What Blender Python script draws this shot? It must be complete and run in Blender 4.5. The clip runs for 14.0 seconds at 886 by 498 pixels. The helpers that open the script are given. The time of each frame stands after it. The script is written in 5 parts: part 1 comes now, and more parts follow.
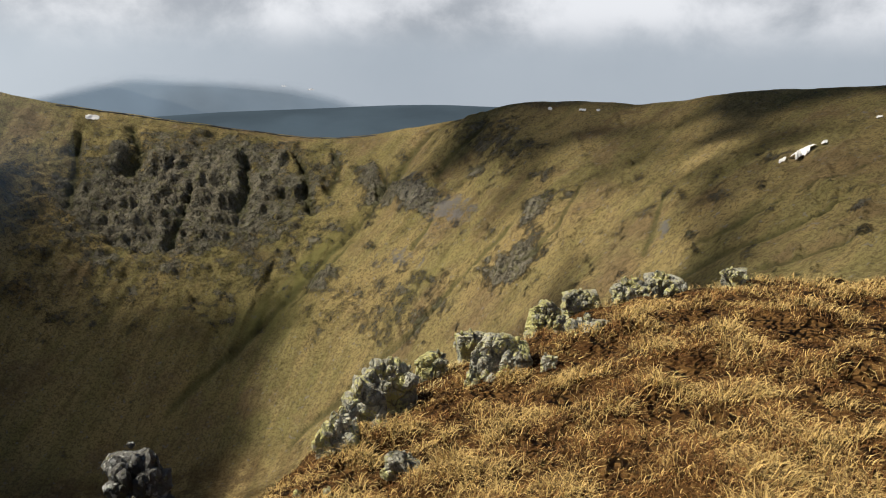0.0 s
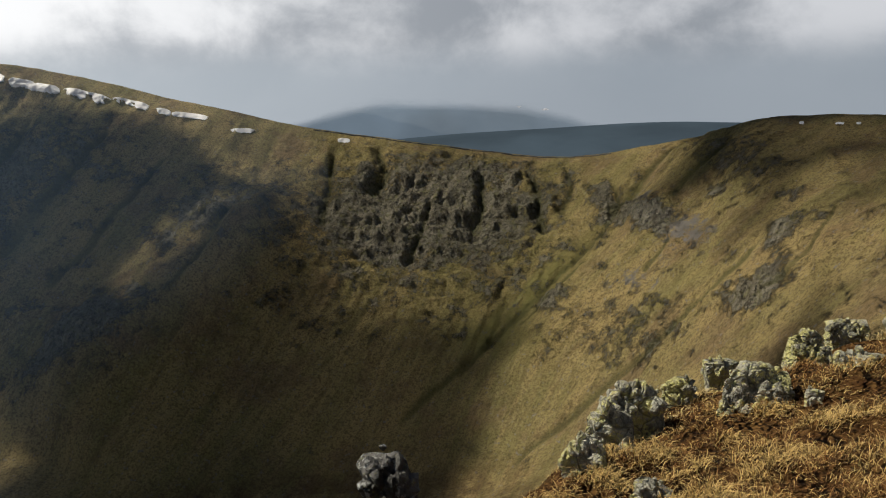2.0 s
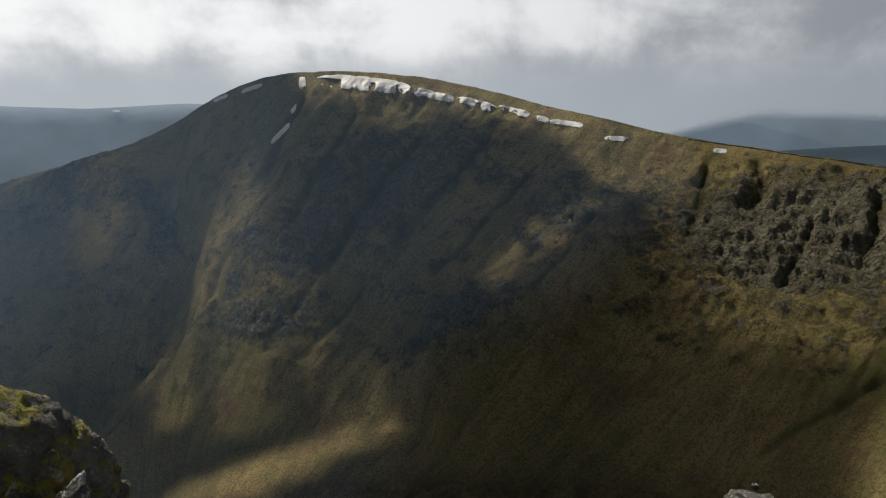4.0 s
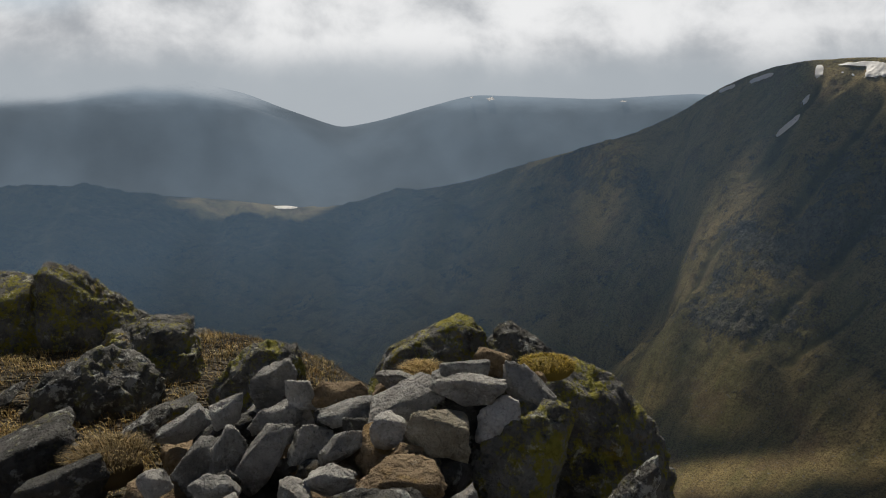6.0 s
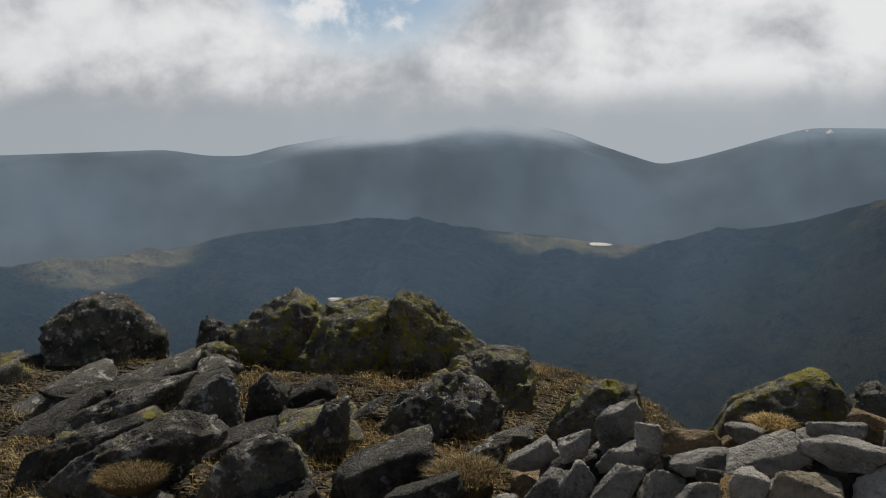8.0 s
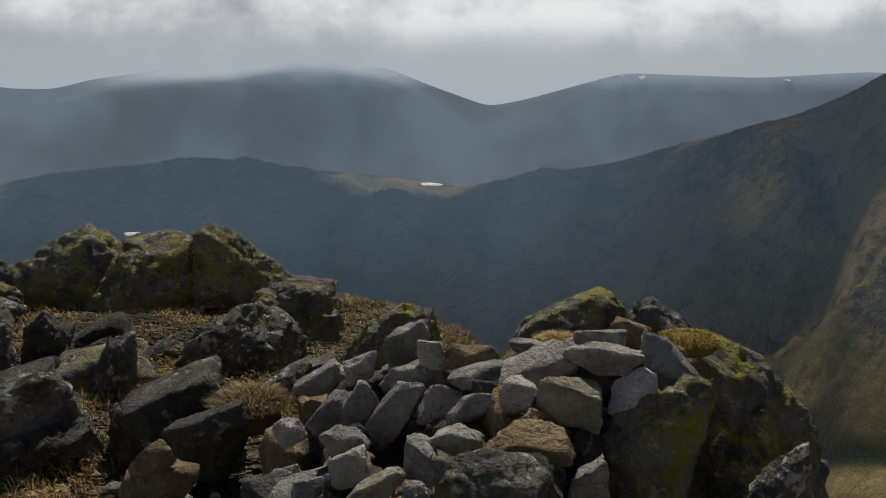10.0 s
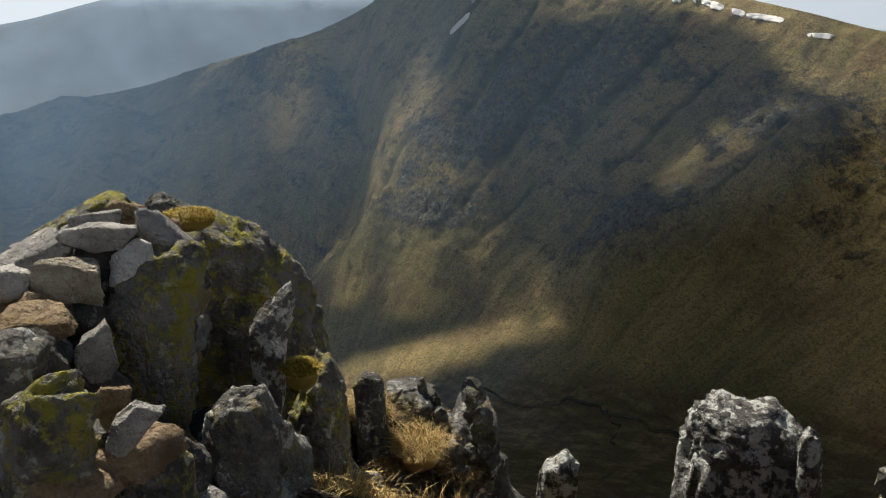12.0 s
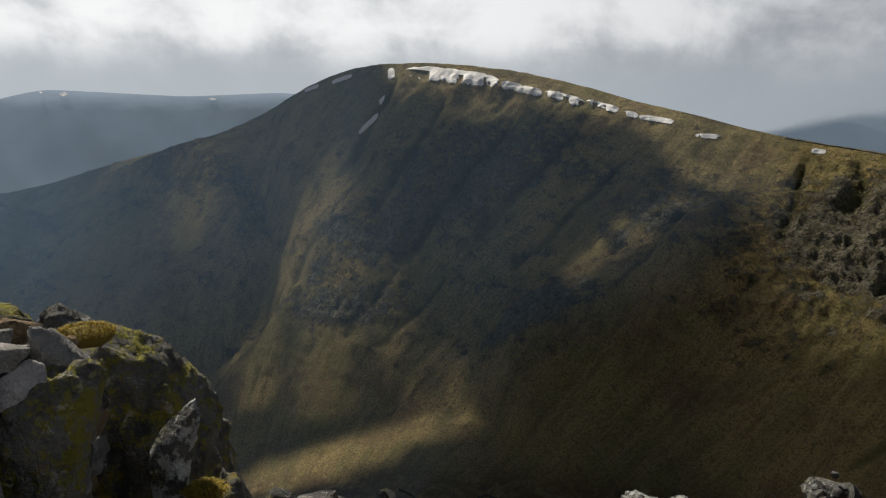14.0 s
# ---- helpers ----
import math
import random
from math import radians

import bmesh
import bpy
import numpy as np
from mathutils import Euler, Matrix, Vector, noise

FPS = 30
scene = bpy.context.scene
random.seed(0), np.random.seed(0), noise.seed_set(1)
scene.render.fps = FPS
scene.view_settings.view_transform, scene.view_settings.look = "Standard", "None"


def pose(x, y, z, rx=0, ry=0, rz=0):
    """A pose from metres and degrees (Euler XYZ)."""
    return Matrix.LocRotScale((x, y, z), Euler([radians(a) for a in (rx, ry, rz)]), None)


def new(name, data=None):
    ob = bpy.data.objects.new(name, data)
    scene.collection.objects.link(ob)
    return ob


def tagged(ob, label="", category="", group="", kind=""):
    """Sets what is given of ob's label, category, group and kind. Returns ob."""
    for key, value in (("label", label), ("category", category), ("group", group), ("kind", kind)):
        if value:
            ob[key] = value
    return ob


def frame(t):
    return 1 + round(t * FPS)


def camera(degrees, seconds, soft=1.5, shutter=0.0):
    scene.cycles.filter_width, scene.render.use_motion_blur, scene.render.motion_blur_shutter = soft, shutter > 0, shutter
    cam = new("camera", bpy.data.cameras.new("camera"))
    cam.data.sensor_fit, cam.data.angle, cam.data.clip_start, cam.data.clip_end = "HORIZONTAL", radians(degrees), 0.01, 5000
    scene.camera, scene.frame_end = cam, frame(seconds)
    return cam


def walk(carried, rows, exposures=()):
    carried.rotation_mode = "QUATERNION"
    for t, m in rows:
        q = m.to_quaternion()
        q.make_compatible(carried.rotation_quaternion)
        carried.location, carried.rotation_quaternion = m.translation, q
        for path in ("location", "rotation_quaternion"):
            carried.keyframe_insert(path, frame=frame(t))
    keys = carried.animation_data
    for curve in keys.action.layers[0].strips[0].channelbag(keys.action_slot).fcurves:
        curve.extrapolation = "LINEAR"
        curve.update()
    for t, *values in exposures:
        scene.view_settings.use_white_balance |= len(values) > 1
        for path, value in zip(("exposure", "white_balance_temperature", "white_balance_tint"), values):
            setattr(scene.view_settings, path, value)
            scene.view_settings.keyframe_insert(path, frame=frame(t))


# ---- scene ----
cam = camera(56.9, 14.0, soft=1.1)
PATH = (
    (0.0, 0.250, 0.192, 0.021, 0.00, -11.27, -0.82),
    (0.5, 0.284, 0.217, 0.012, -5.18, -11.14, -0.22),
    (1.0, 0.266, 0.195, 0.018, -6.25, -10.82, -0.18),
    (1.5, 0.204, 0.168, 0.032, 1.90, -10.32, 0.46),
    (2.0, 0.131, 0.164, 0.018, 16.03, -9.94, 0.85),
    (2.5, 0.079, 0.182, 0.004, 26.99, -9.82, 1.04),
    (2.7, 0.075, 0.181, 0.001, 30.04, -9.59, 1.23),
    (4.8, -0.096, 0.242, 0.027, 55.76, -8.82, 0.49),
    (5.0, -0.094, 0.199, 0.002, 61.44, -8.95, 0.85),
    (5.5, -0.179, 0.067, 0.018, 69.42, -10.15, 0.10),
    (6.0, -0.289, -0.099, 0.051, 75.27, -9.63, -0.08),
    (6.5, -0.304, -0.204, 0.070, 82.64, -8.45, 0.06),
    (7.0, -0.263, -0.252, 0.083, 88.87, -7.69, 0.18),
    (7.5, -0.244, -0.267, 0.088, 93.16, -6.96, 0.68),
    (7.7, -0.244, -0.285, 0.084, 95.03, -6.87, 0.81),
    (8.7, -0.290, -0.260, 0.060, 98.60, -7.10, 0.80),
    (9.8, -0.346, -0.118, -0.016, 91.47, -9.76, 0.45),
    (10.0, -0.347, -0.060, -0.032, 85.43, -11.13, -0.28),
    (10.5, -0.295, 0.033, -0.051, 73.05, -13.55, -0.88),
    (11.0, -0.231, 0.069, -0.074, 63.99, -14.64, -0.52),
    (11.5, 0.017, 0.092, -0.135, 57.83, -15.85, 0.37),
    (12.0, 0.105, 0.036, -0.157, 53.78, -16.35, -0.33),
    (12.5, 0.062, 0.037, -0.120, 50.49, -15.86, -0.52),
    (13.0, 0.078, 0.029, -0.094, 49.38, -11.97, -0.62),
    (13.5, 0.088, 0.037, -0.092, 48.40, -10.24, -0.80),
    (14.0, 0.098, 0.045, -0.097, 47.49, -9.58, -0.63),
)
walk(cam, [(t, pose(x, y, z, 90 + pitch, roll, yaw)) for t, x, y, z, yaw, pitch, roll in PATH],
     exposures=((0.0, 0.45), (1.0, 0.45), (2.0, 0.05), (2.7, -0.1), (4.8, -0.2), (5.5, -0.27), (6.5, -0.35), (7.7, -0.42), (9.8, -0.4), (10.5, -0.28), (11.0, -0.15), (11.5, 0.25), (12.0, 0.58), (12.5, 0.78), (13.0, 0.42), (13.5, -0.1), (14.0, -0.17)))

# ---- light: a high sun, broken cloud ----
SUN_AZ, SUN_EL = 84.0, 48.0          # degrees, counter-clockwise from +y; above the horizon


def heading(az):
    a = radians(az)
    return Vector((-math.sin(a), math.cos(a), 0.0))


SUN_DIR = heading(SUN_AZ) * math.cos(radians(SUN_EL)) + Vector((0, 0, math.sin(radians(SUN_EL))))
sun = new("sun", bpy.data.lights.new("sun", "SUN"))
sun.data.energy, sun.data.angle, sun.data.color = 5.0, radians(0.6), (1.0, 0.92, 0.79)
sun.rotation_euler = SUN_DIR.to_track_quat("Z", "Y").to_euler()


# ---- node helpers ----
class Nodes:
    """A small wrapper to write node trees as expressions."""

    def __init__(self, tree):
        self.tree = tree
        tree.nodes.clear()

    def add(self, kind, **values):
        n = self.tree.nodes.new(kind)
        for k, v in values.items():
            setattr(n, k, v)
        return n

    def wire(self, value, socket):
        if isinstance(value, bpy.types.NodeSocket):
            self.tree.links.new(value, socket)
        elif value is not None:
            if isinstance(value, (tuple, list)) and len(value) == 3 and socket.type == "RGBA":
                value = (*value, 1.0)
            socket.default_value = value

    def math(self, op, a, b=None, c=None, clamp=False):
        n = self.add("ShaderNodeMath", operation=op, use_clamp=clamp)
        for v, s in zip((a, b, c), n.inputs):
            self.wire(v, s)
        return n.outputs[0]

    def vec(self, op, a, b=None):
        n = self.add("ShaderNodeVectorMath", operation=op)
        self.wire(a, n.inputs[0])
        self.wire(b, n.inputs[1])
        return n.outputs["Value" if op in ("DOT_PRODUCT", "LENGTH") else "Vector"]

    def mix(self, f, a, b, blend="MIX"):
        n = self.add("ShaderNodeMix", data_type="RGBA", blend_type=blend)
        self.wire(f, n.inputs[0])
        self.wire(a, n.inputs[6])
        self.wire(b, n.inputs[7])
        return n.outputs[2]

    def noise(self, at, scale, detail=4.0, rough=0.55, warp=0.0):
        n = self.add("ShaderNodeTexNoise")
        self.wire(at, n.inputs["Vector"])
        n.inputs["Scale"].default_value, n.inputs["Detail"].default_value = scale, detail
        n.inputs["Roughness"].default_value, n.inputs["Distortion"].default_value = rough, warp
        return n.outputs[0]

    def add_noise(self, at, scale):
        n = self.add("ShaderNodeTexNoise")
        self.wire(at, n.inputs["Vector"])
        n.inputs["Scale"].default_value = scale
        return n.outputs["Color"]

    def voronoi(self, at, scale, feature="F1", out="Distance", rand=1.0):
        n = self.add("ShaderNodeTexVoronoi", feature=feature)
        self.wire(at, n.inputs["Vector"])
        n.inputs["Scale"].default_value, n.inputs["Randomness"].default_value = scale, rand
        return n.outputs[out]

    def steps(self, value, lo, hi, a=0.0, b=1.0):
        n = self.add("ShaderNodeMapRange", interpolation_type="SMOOTHSTEP")
        for v, s in zip((value, lo, hi, a, b), n.inputs):
            self.wire(v, s)
        return n.outputs[0]

    def ramp(self, value, *stops):
        n = self.add("ShaderNodeValToRGB")
        self.wire(value, n.inputs[0])
        el = n.color_ramp.elements
        while len(el) < len(stops):
            el.new(0.5)
        for e, (p, c) in zip(el, stops):
            e.position, e.color = p, (*c, 1.0)
        return n.outputs[0]

    def place(self):
        return self.add("ShaderNodeNewGeometry").outputs["Position"]

    def local(self):
        return self.add("ShaderNodeTexCoord").outputs["Object"]

    def attr(self, name):
        return self.add("ShaderNodeAttribute", attribute_name=name).outputs["Fac"]

    def stretch(self, at, scale, turn=(0, 0, 0)):
        n = self.add("ShaderNodeMapping")
        self.wire(at, n.inputs[0])
        n.inputs["Scale"].default_value = scale
        n.inputs["Rotation"].default_value = [radians(a) for a in turn]
        return n.outputs[0]

    def bump(self, height, strength=0.5, distance=0.02):
        n = self.add("ShaderNodeBump")
        n.inputs["Strength"].default_value, n.inputs["Distance"].default_value = strength, distance
        self.wire(height, n.inputs["Height"])
        return n.outputs[0]

    def surface(self, colour, rough=0.85, normal=None, spec=0.3):
        b = self.add("ShaderNodeBsdfPrincipled")
        self.wire(colour, b.inputs["Base Color"])
        self.wire(rough, b.inputs["Roughness"])
        self.wire(spec, b.inputs["Specular IOR Level"])
        self.wire(normal, b.inputs["Normal"])
        o = self.add("ShaderNodeOutputMaterial")
        self.tree.links.new(b.outputs[0], o.inputs[0])
        return b


def material(name):
    m = bpy.data.materials.new(name)
    m.use_nodes = True
    return m, Nodes(m.node_tree)


# ---- sky ----
world = bpy.data.worlds.new("sky")
scene.world = world
world.use_nodes = True
N = Nodes(world.node_tree)
sky = N.add("ShaderNodeTexSky", sky_type="NISHITA", sun_disc=False)
sky.sun_elevation, sky.sun_rotation = radians(SUN_EL), radians(-SUN_AZ)
way = N.add("ShaderNodeTexCoord").outputs["Generated"]
up = N.add("ShaderNodeSeparateXYZ")
N.wire(way, up.inputs[0])
up = up.outputs[2]
blue = N.mix(1.0, sky.outputs[0], (0.10, 0.10, 0.10), "MULTIPLY")
big = N.noise(N.stretch(N.vec("ADD", way, (0.35, 0.1, 0.0)), (1, 1, 2.4)), 2.5, 4.0, 0.5, 0.2)
fine = N.noise(N.stretch(way, (1, 1, 1.25)), 8.0, 9.0, 0.6, 0.15)
sunward = N.steps(N.vec("DOT_PRODUCT", way, tuple(heading(86))), 0.1, 1.0)
puff = N.math("ADD", N.math("MULTIPLY", big, 0.6), N.math("MULTIPLY", fine, 0.4))
white = N.steps(puff, 0.38, 0.57)
antisun = N.steps(N.vec("DOT_PRODUCT", way, tuple(heading(85))), -0.35, -0.9)
grey = N.mix(sunward, (0.27, 0.295, 0.33), (0.47, 0.495, 0.53))
light = N.mix(sunward, (0.60, 0.615, 0.645), (1.05, 1.055, 1.06))
grey = N.mix(antisun, grey, (0.46, 0.50, 0.56))
light = N.mix(antisun, light, (0.82, 0.83, 0.85))
clouds = N.mix(N.math("MULTIPLY", white, N.steps(up, 0.0, 0.10, 0.25, 1.0)), grey, light)
edge = N.math("ADD", up, N.math("MULTIPLY", N.math("SUBTRACT", fine, 0.5), 0.05))
clouds = N.mix(N.steps(edge, 0.085, 0.03, 0.0, 0.85), clouds, N.mix(sunward, (0.30, 0.34, 0.385), (0.50, 0.55, 0.595)))
gap = N.math("MULTIPLY", N.steps(N.vec("DOT_PRODUCT", way, tuple((heading(102) * math.cos(radians(15.8)) + Vector((0, 0, math.sin(radians(15.8)))))), ), 0.982, 0.994), N.steps(puff, 0.60, 0.54))
N.wire(N.mix(gap, clouds, N.mix(0.5, blue, (0.25, 0.42, 0.62))), N.add("ShaderNodeBackground").inputs[0])
back = [n for n in N.tree.nodes if n.bl_idname == "ShaderNodeBackground"][0]
N.tree.links.new(back.outputs[0], N.add("ShaderNodeOutputWorld").inputs[0])


# ---- number helpers for shapes ----
def lattice(ix, iy, iz, seed):
    h = (ix.astype(np.uint32) * np.uint32(374761393) + iy.astype(np.uint32) * np.uint32(668265263)
         + iz.astype(np.uint32) * np.uint32(2147483647) + np.uint32(seed * 974711 + 12345))
    h = (h ^ (h >> np.uint32(13))) * np.uint32(1274126177)
    h = (h ^ (h >> np.uint32(16))) * np.uint32(2246822519)
    return ((h ^ (h >> np.uint32(15))) & np.uint32(0xFFFFFF)).astype(np.float32) / np.float32(0x7FFFFF) - 1.0


def grain(x, y, z, seed=0):
    """Smooth value noise, about -1 to 1."""
    x, y, z = (np.asarray(a, dtype=np.float64) for a in (x, y, z))
    x, y, z = np.broadcast_arrays(x, y, z)
    ix, iy, iz = (np.floor(a).astype(np.int64) for a in (x, y, z))
    fx, fy, fz = x - ix, y - iy, z - iz
    fx, fy, fz = (f * f * f * (f * (f * 6 - 15) + 10) for f in (fx, fy, fz))
    total = 0.0
    for dx in (0, 1):
        for dy in (0, 1):
            for dz in (0, 1):
                wgt = (fx if dx else 1 - fx) * (fy if dy else 1 - fy) * (fz if dz else 1 - fz)
                total = total + wgt * lattice(ix + dx, iy + dy, iz + dz, seed)
    return total


def layers(x, y, z, octaves=4, seed=0, ridged=False, rough=0.5):
    total, amp, norm = 0.0, 1.0, 0.0
    for k in range(octaves):
        n = grain(x * 2 ** k + 17.3 * k, y * 2 ** k - 9.1 * k, z * 2 ** k + 4.7 * k, seed + k)
        total = total + amp * ((1 - 2 * np.abs(n)) if ridged else n)
        norm += amp
        amp *= rough
    return total / norm


def smooth(lo, hi, v):
    t = np.clip((v - lo) / (hi - lo), 0, 1)
    return t * t * (3 - 2 * t)


FINE_AZ = np.arange(-200.0, 200.01, 0.25)


def round_curve(pairs, soft):
    """Values given at some headings, eased over `soft` degrees, all round."""
    a, v = zip(*pairs)
    line = np.interp(FINE_AZ, a, v)
    if soft:
        k = np.exp(-0.5 * (np.arange(-60, 61) * 0.25 / soft) ** 2)
        line = np.convolve(np.pad(line, 60, mode="edge"), k / k.sum(), "valid")
    return lambda az: np.interp(az, FINE_AZ, line)


# ---- the lie of the land, as crests and valleys seen from the summit ----
crest_el = round_curve(((-180, -2), (-60, 0.5), (-35, 0.6), (-28, 0.47), (-22.7, 0.13), (-19, -0.18), (-15.8, -0.78), (-13.3, -1.02),
                        (-10.7, -0.88), (-8.8, -0.83), (-5.7, -1.03), (-4, -1.29), (-1.4, -2.29), (1.3, -2.68), (5.2, -3.42), (8.1, -3.64),
                        (11, -3.38), (14.7, -2.9), (20, -2.16), (25.3, -1.35), (28, -0.75), (30.3, -0.12), (34.1, 0.72), (38.6, 1.93), (42.2, 2.7), (45.7, 3.1),
                        (48.5, 3.25), (51.4, 3.14), (53, 2.95), (55.4, 2.2), (57.7, 1.0), (59.3, -0.15), (62.2, -1.5), (65.9, -2.65), (69.4, -3.6)), 0.5)
crest_el_west = round_curve(((69.4, -3.6), (72.8, -4.7), (75, -5.2), (79, -5.75), (81, -6.6), (85, -6.65), (86.6, -6.5), (90.6, -5.95),
                             (94.6, -5.6), (98.5, -5.05), (101.7, -4.7), (106, -5.0), (110.7, -5.35), (113.2, -5.75), (114.3, -6.2),
                             (118.7, -6.5), (125, -6.8), (180, -2)), 0.5)
crest_r = round_curve(((-180, 400), (-60, 430), (-28, 480), (-10, 620), (8, 750), (25, 800), (45, 900), (53, 950), (60, 1150), (70, 1500),
                       (80, 1850), (90, 2000), (120, 2100), (180, 400)), 2.0)
floor_r = round_curve(((-180, 200), (-60, 120), (-35, 150), (-20, 210), (-8, 300), (5, 420), (15, 450), (30, 470), (45, 490), (60, 560),
                       (75, 760), (90, 950), (125, 1000), (180, 200)), 3.0)
floor_z = round_curve(((-180, -40), (-60, -30), (-35, -36), (-20, -56), (-8, -98), (5, -185), (15, -225), (30, -238), (45, -242), (60, -262),
                       (75, -330), (90, -390), (125, -390), (180, -40)), 3.0)
far_el = round_curve(((-180, -1), (-40, -1.6), (-3.4, -1.9), (3.6, -1.32), (7.5, -0.2), (10.9, 0.5), (14.6, 0.8), (20.5, 0.9), (24.2, 0.1), (27.1, -0.6),
                      (32, -1.2), (45, 0), (58.5, 1.1), (64.7, 0.75), (73.1, 1.05), (74.6, 0.7), (79.8, -0.75), (82.3, -1.22), (86.3, 0.17),
                      (88.6, 1.1), (92.5, 2.0), (96, 2.05), (100.3, 1.4), (104.2, 1.07), (108.3, 0.42), (110.5, -0.19), (113, -0.15),
                      (115.7, 0.31), (125, 0.1), (180, -1)), 0.5)
middle_el = round_curve(((-180, -4), (-40, -1.9), (-10, -1.45), (-3.4, -1.36), (0, -1.26), (3.6, -1.34), (9, -1.65), (14.7, -1.9), (24, -2.6), (40, -10), (180, -11)), 0.8)


def rim(x):
    return np.interp(x, (-30, -12, -8, -6, -4.5, -3.5, -2.5, -1.8, -1.2, -0.75, -0.4, 0, 0.55, 1, 2, 4, 10, 30), (-4, 0.3, 0.5, 0.6, 0.6, 0.8, 1.3, 2.0, 3.1, 4.7, 6.2, 7.1, 7.4, 7.8, 8.6, 10, 15, 30))


def summit(x, y):
    """The ground within some metres of the cairn."""
    r = np.hypot(x, y)
    z = -1.6 + 0.95 * np.tanh(np.maximum(x, 0) / 2.5) - 0.06 * np.clip(-x, 0, 9)
    z = z - 0.12 * np.maximum(y, 0) - 0.02 * np.maximum(r - 6, 0) ** 2 * (x > -3)
    z = z - 0.62 * 0.4 * np.logaddexp(0, np.clip((y - rim(x)) / 0.4, -30, 60))
    z = z - 0.60 * 0.6 * np.logaddexp(0, np.clip((-x - 9.5) / 0.6, -30, 60))
    return z


def crest(az):
    return np.where(az < 69.4, crest_el(az), crest_el_west(az))


def off_line(az, el, marks):
    """Angles from a line drawn over the slope: how far off, on which side (+ is the west), and how far along it from 0 to 1."""
    pts = [tuple(map(float, m.split())) for m in marks.split(",")]
    far, side, at = np.full(np.shape(az), 99.0), np.zeros(np.shape(az)), np.zeros(np.shape(az))
    for k, ((a0, e0), (a1, e1)) in enumerate(zip(pts, pts[1:])):
        da, de = a1 - a0, e1 - e0
        t = np.clip(((az - a0) * da + (el - e0) * de) / (da * da + de * de), 0, 1)
        d = np.hypot(az - a0 - t * da, el - e0 - t * de)
        closer = d < far
        far = np.where(closer, d, far)
        side = np.where(closer, np.sign((az - a0) * -de + (el - e0) * da), side)
        at = np.where(closer, (k + t) / (len(pts) - 1), at)
    return far, side, at


# gullies: the line, the half width in degrees, the depth in metres
GULLIES = (("4.7 -4.3, 4.0 -6.9, 5.2 -8.9, 7.4 -11.2, 10.7 -14.7, 13.9 -17.6, 18.3 -20.7, 21.4 -22.9", 0.65, 4.0),
           ("5.6 -10.2, 8.3 -13.1, 11.4 -16.2", 0.35, 2.0),
           ("-0.7 -1.8, 1.7 -4.2, 3.6 -6.5, 5.2 -7.7", 0.7, 7.0), ("-3.2 -2.6, -1.0 -5.2, 0.6 -7.4", 0.5, 4.0),
           ("-5.8 -8.6, -4.4 -10.3, -1.7 -13.6, 1.6 -17.2, 3.6 -18.8, 7.5 -22.1, 13.9 -26.1", 0.6, 3.2), ("0.4 -9.6, 2.4 -12.2", 0.4, 2.2),
           ("8.6 -22.4, 12.0 -25.6, 15 -27.6", 0.35, 1.6), ("10.2 -4.2, 9.3 -6.5, 9.1 -9.3", 0.7, 8.0), ("7.5 -4.0, 7.2 -6.0, 8.0 -8.0", 0.5, 4.0),
           ("13.4 -4.6, 13.2 -7.4, 14.2 -9.6", 0.7, 9.0), ("20.6 -2.8, 20.2 -4.6, 21.5 -6.4", 0.9, 8.0), ("17 -6.6, 17.6 -9.0, 19 -11.6", 0.5, 6.0), ("23.5 -3, 23.9 -6, 25 -9", 0.6, 6.0),
           ("-28.6 -5.7, -23.5 -8.5, -19.8 -10.3, -17.3 -12.0, -13 -15", 0.5, 1.8), ("-31 -3, -25 -5.6, -20.4 -8.3, -16.5 -11.2", 0.4, 1.5), ("-30 -8.2, -25 -10, -21 -11.6", 0.3, 1.0),
           ("-15.5 -7.0, -14.9 -9.1, -13.9 -11.9", 0.5, 1.4), ("-10 -6.5, -8.4 -9.6, -5 -13.8", 0.4, 1.2),
           # the ravine between the snowy fell and the ridge, and its beck
           ("57.4 0.2, 59.8 -2.1, 60.6 -4.7, 59.4 -8.2, 60.2 -11.3, 61.0 -14.0, 64.8 -17.4, 68 -20", 2.0, 34.0), ("57.8 -10.6, 60.0 -14.4, 62.0 -16.6, 63.7 -18.8, 66 -21", 0.5, 6.0),
           # gullies down the snowy fell
           ("50.6 2.4, 51.6 0.6, 52.8 -1.2, 53.6 -4, 55.4 -6.4", 0.7, 7.0), ("46.8 1.2, 48.6 -1.8, 50.6 -4.8, 52.6 -8", 0.9, 9.0), ("42 0.6, 44 -3, 46.6 -6.4, 49.2 -9.6, 51 -12", 1.0, 10.0),
           ("37.6 -0.6, 40 -4, 43 -7.4, 46 -10.4", 0.9, 8.0), ("54.6 -7.6, 57 -11, 58.6 -14", 0.4, 3.0), ("50.2 -11, 52.6 -14, 55 -16.6", 0.5, 3.5), ("47 -12, 49.6 -14.6, 53 -17.4", 0.6, 3.5),
           ("34 -2.4, 37 -6.2, 40 -9.6, 43.6 -12.6", 0.8, 5.0), ("29.5 -7.6, 33 -12.2, 36 -15.6", 0.8, 6.0))
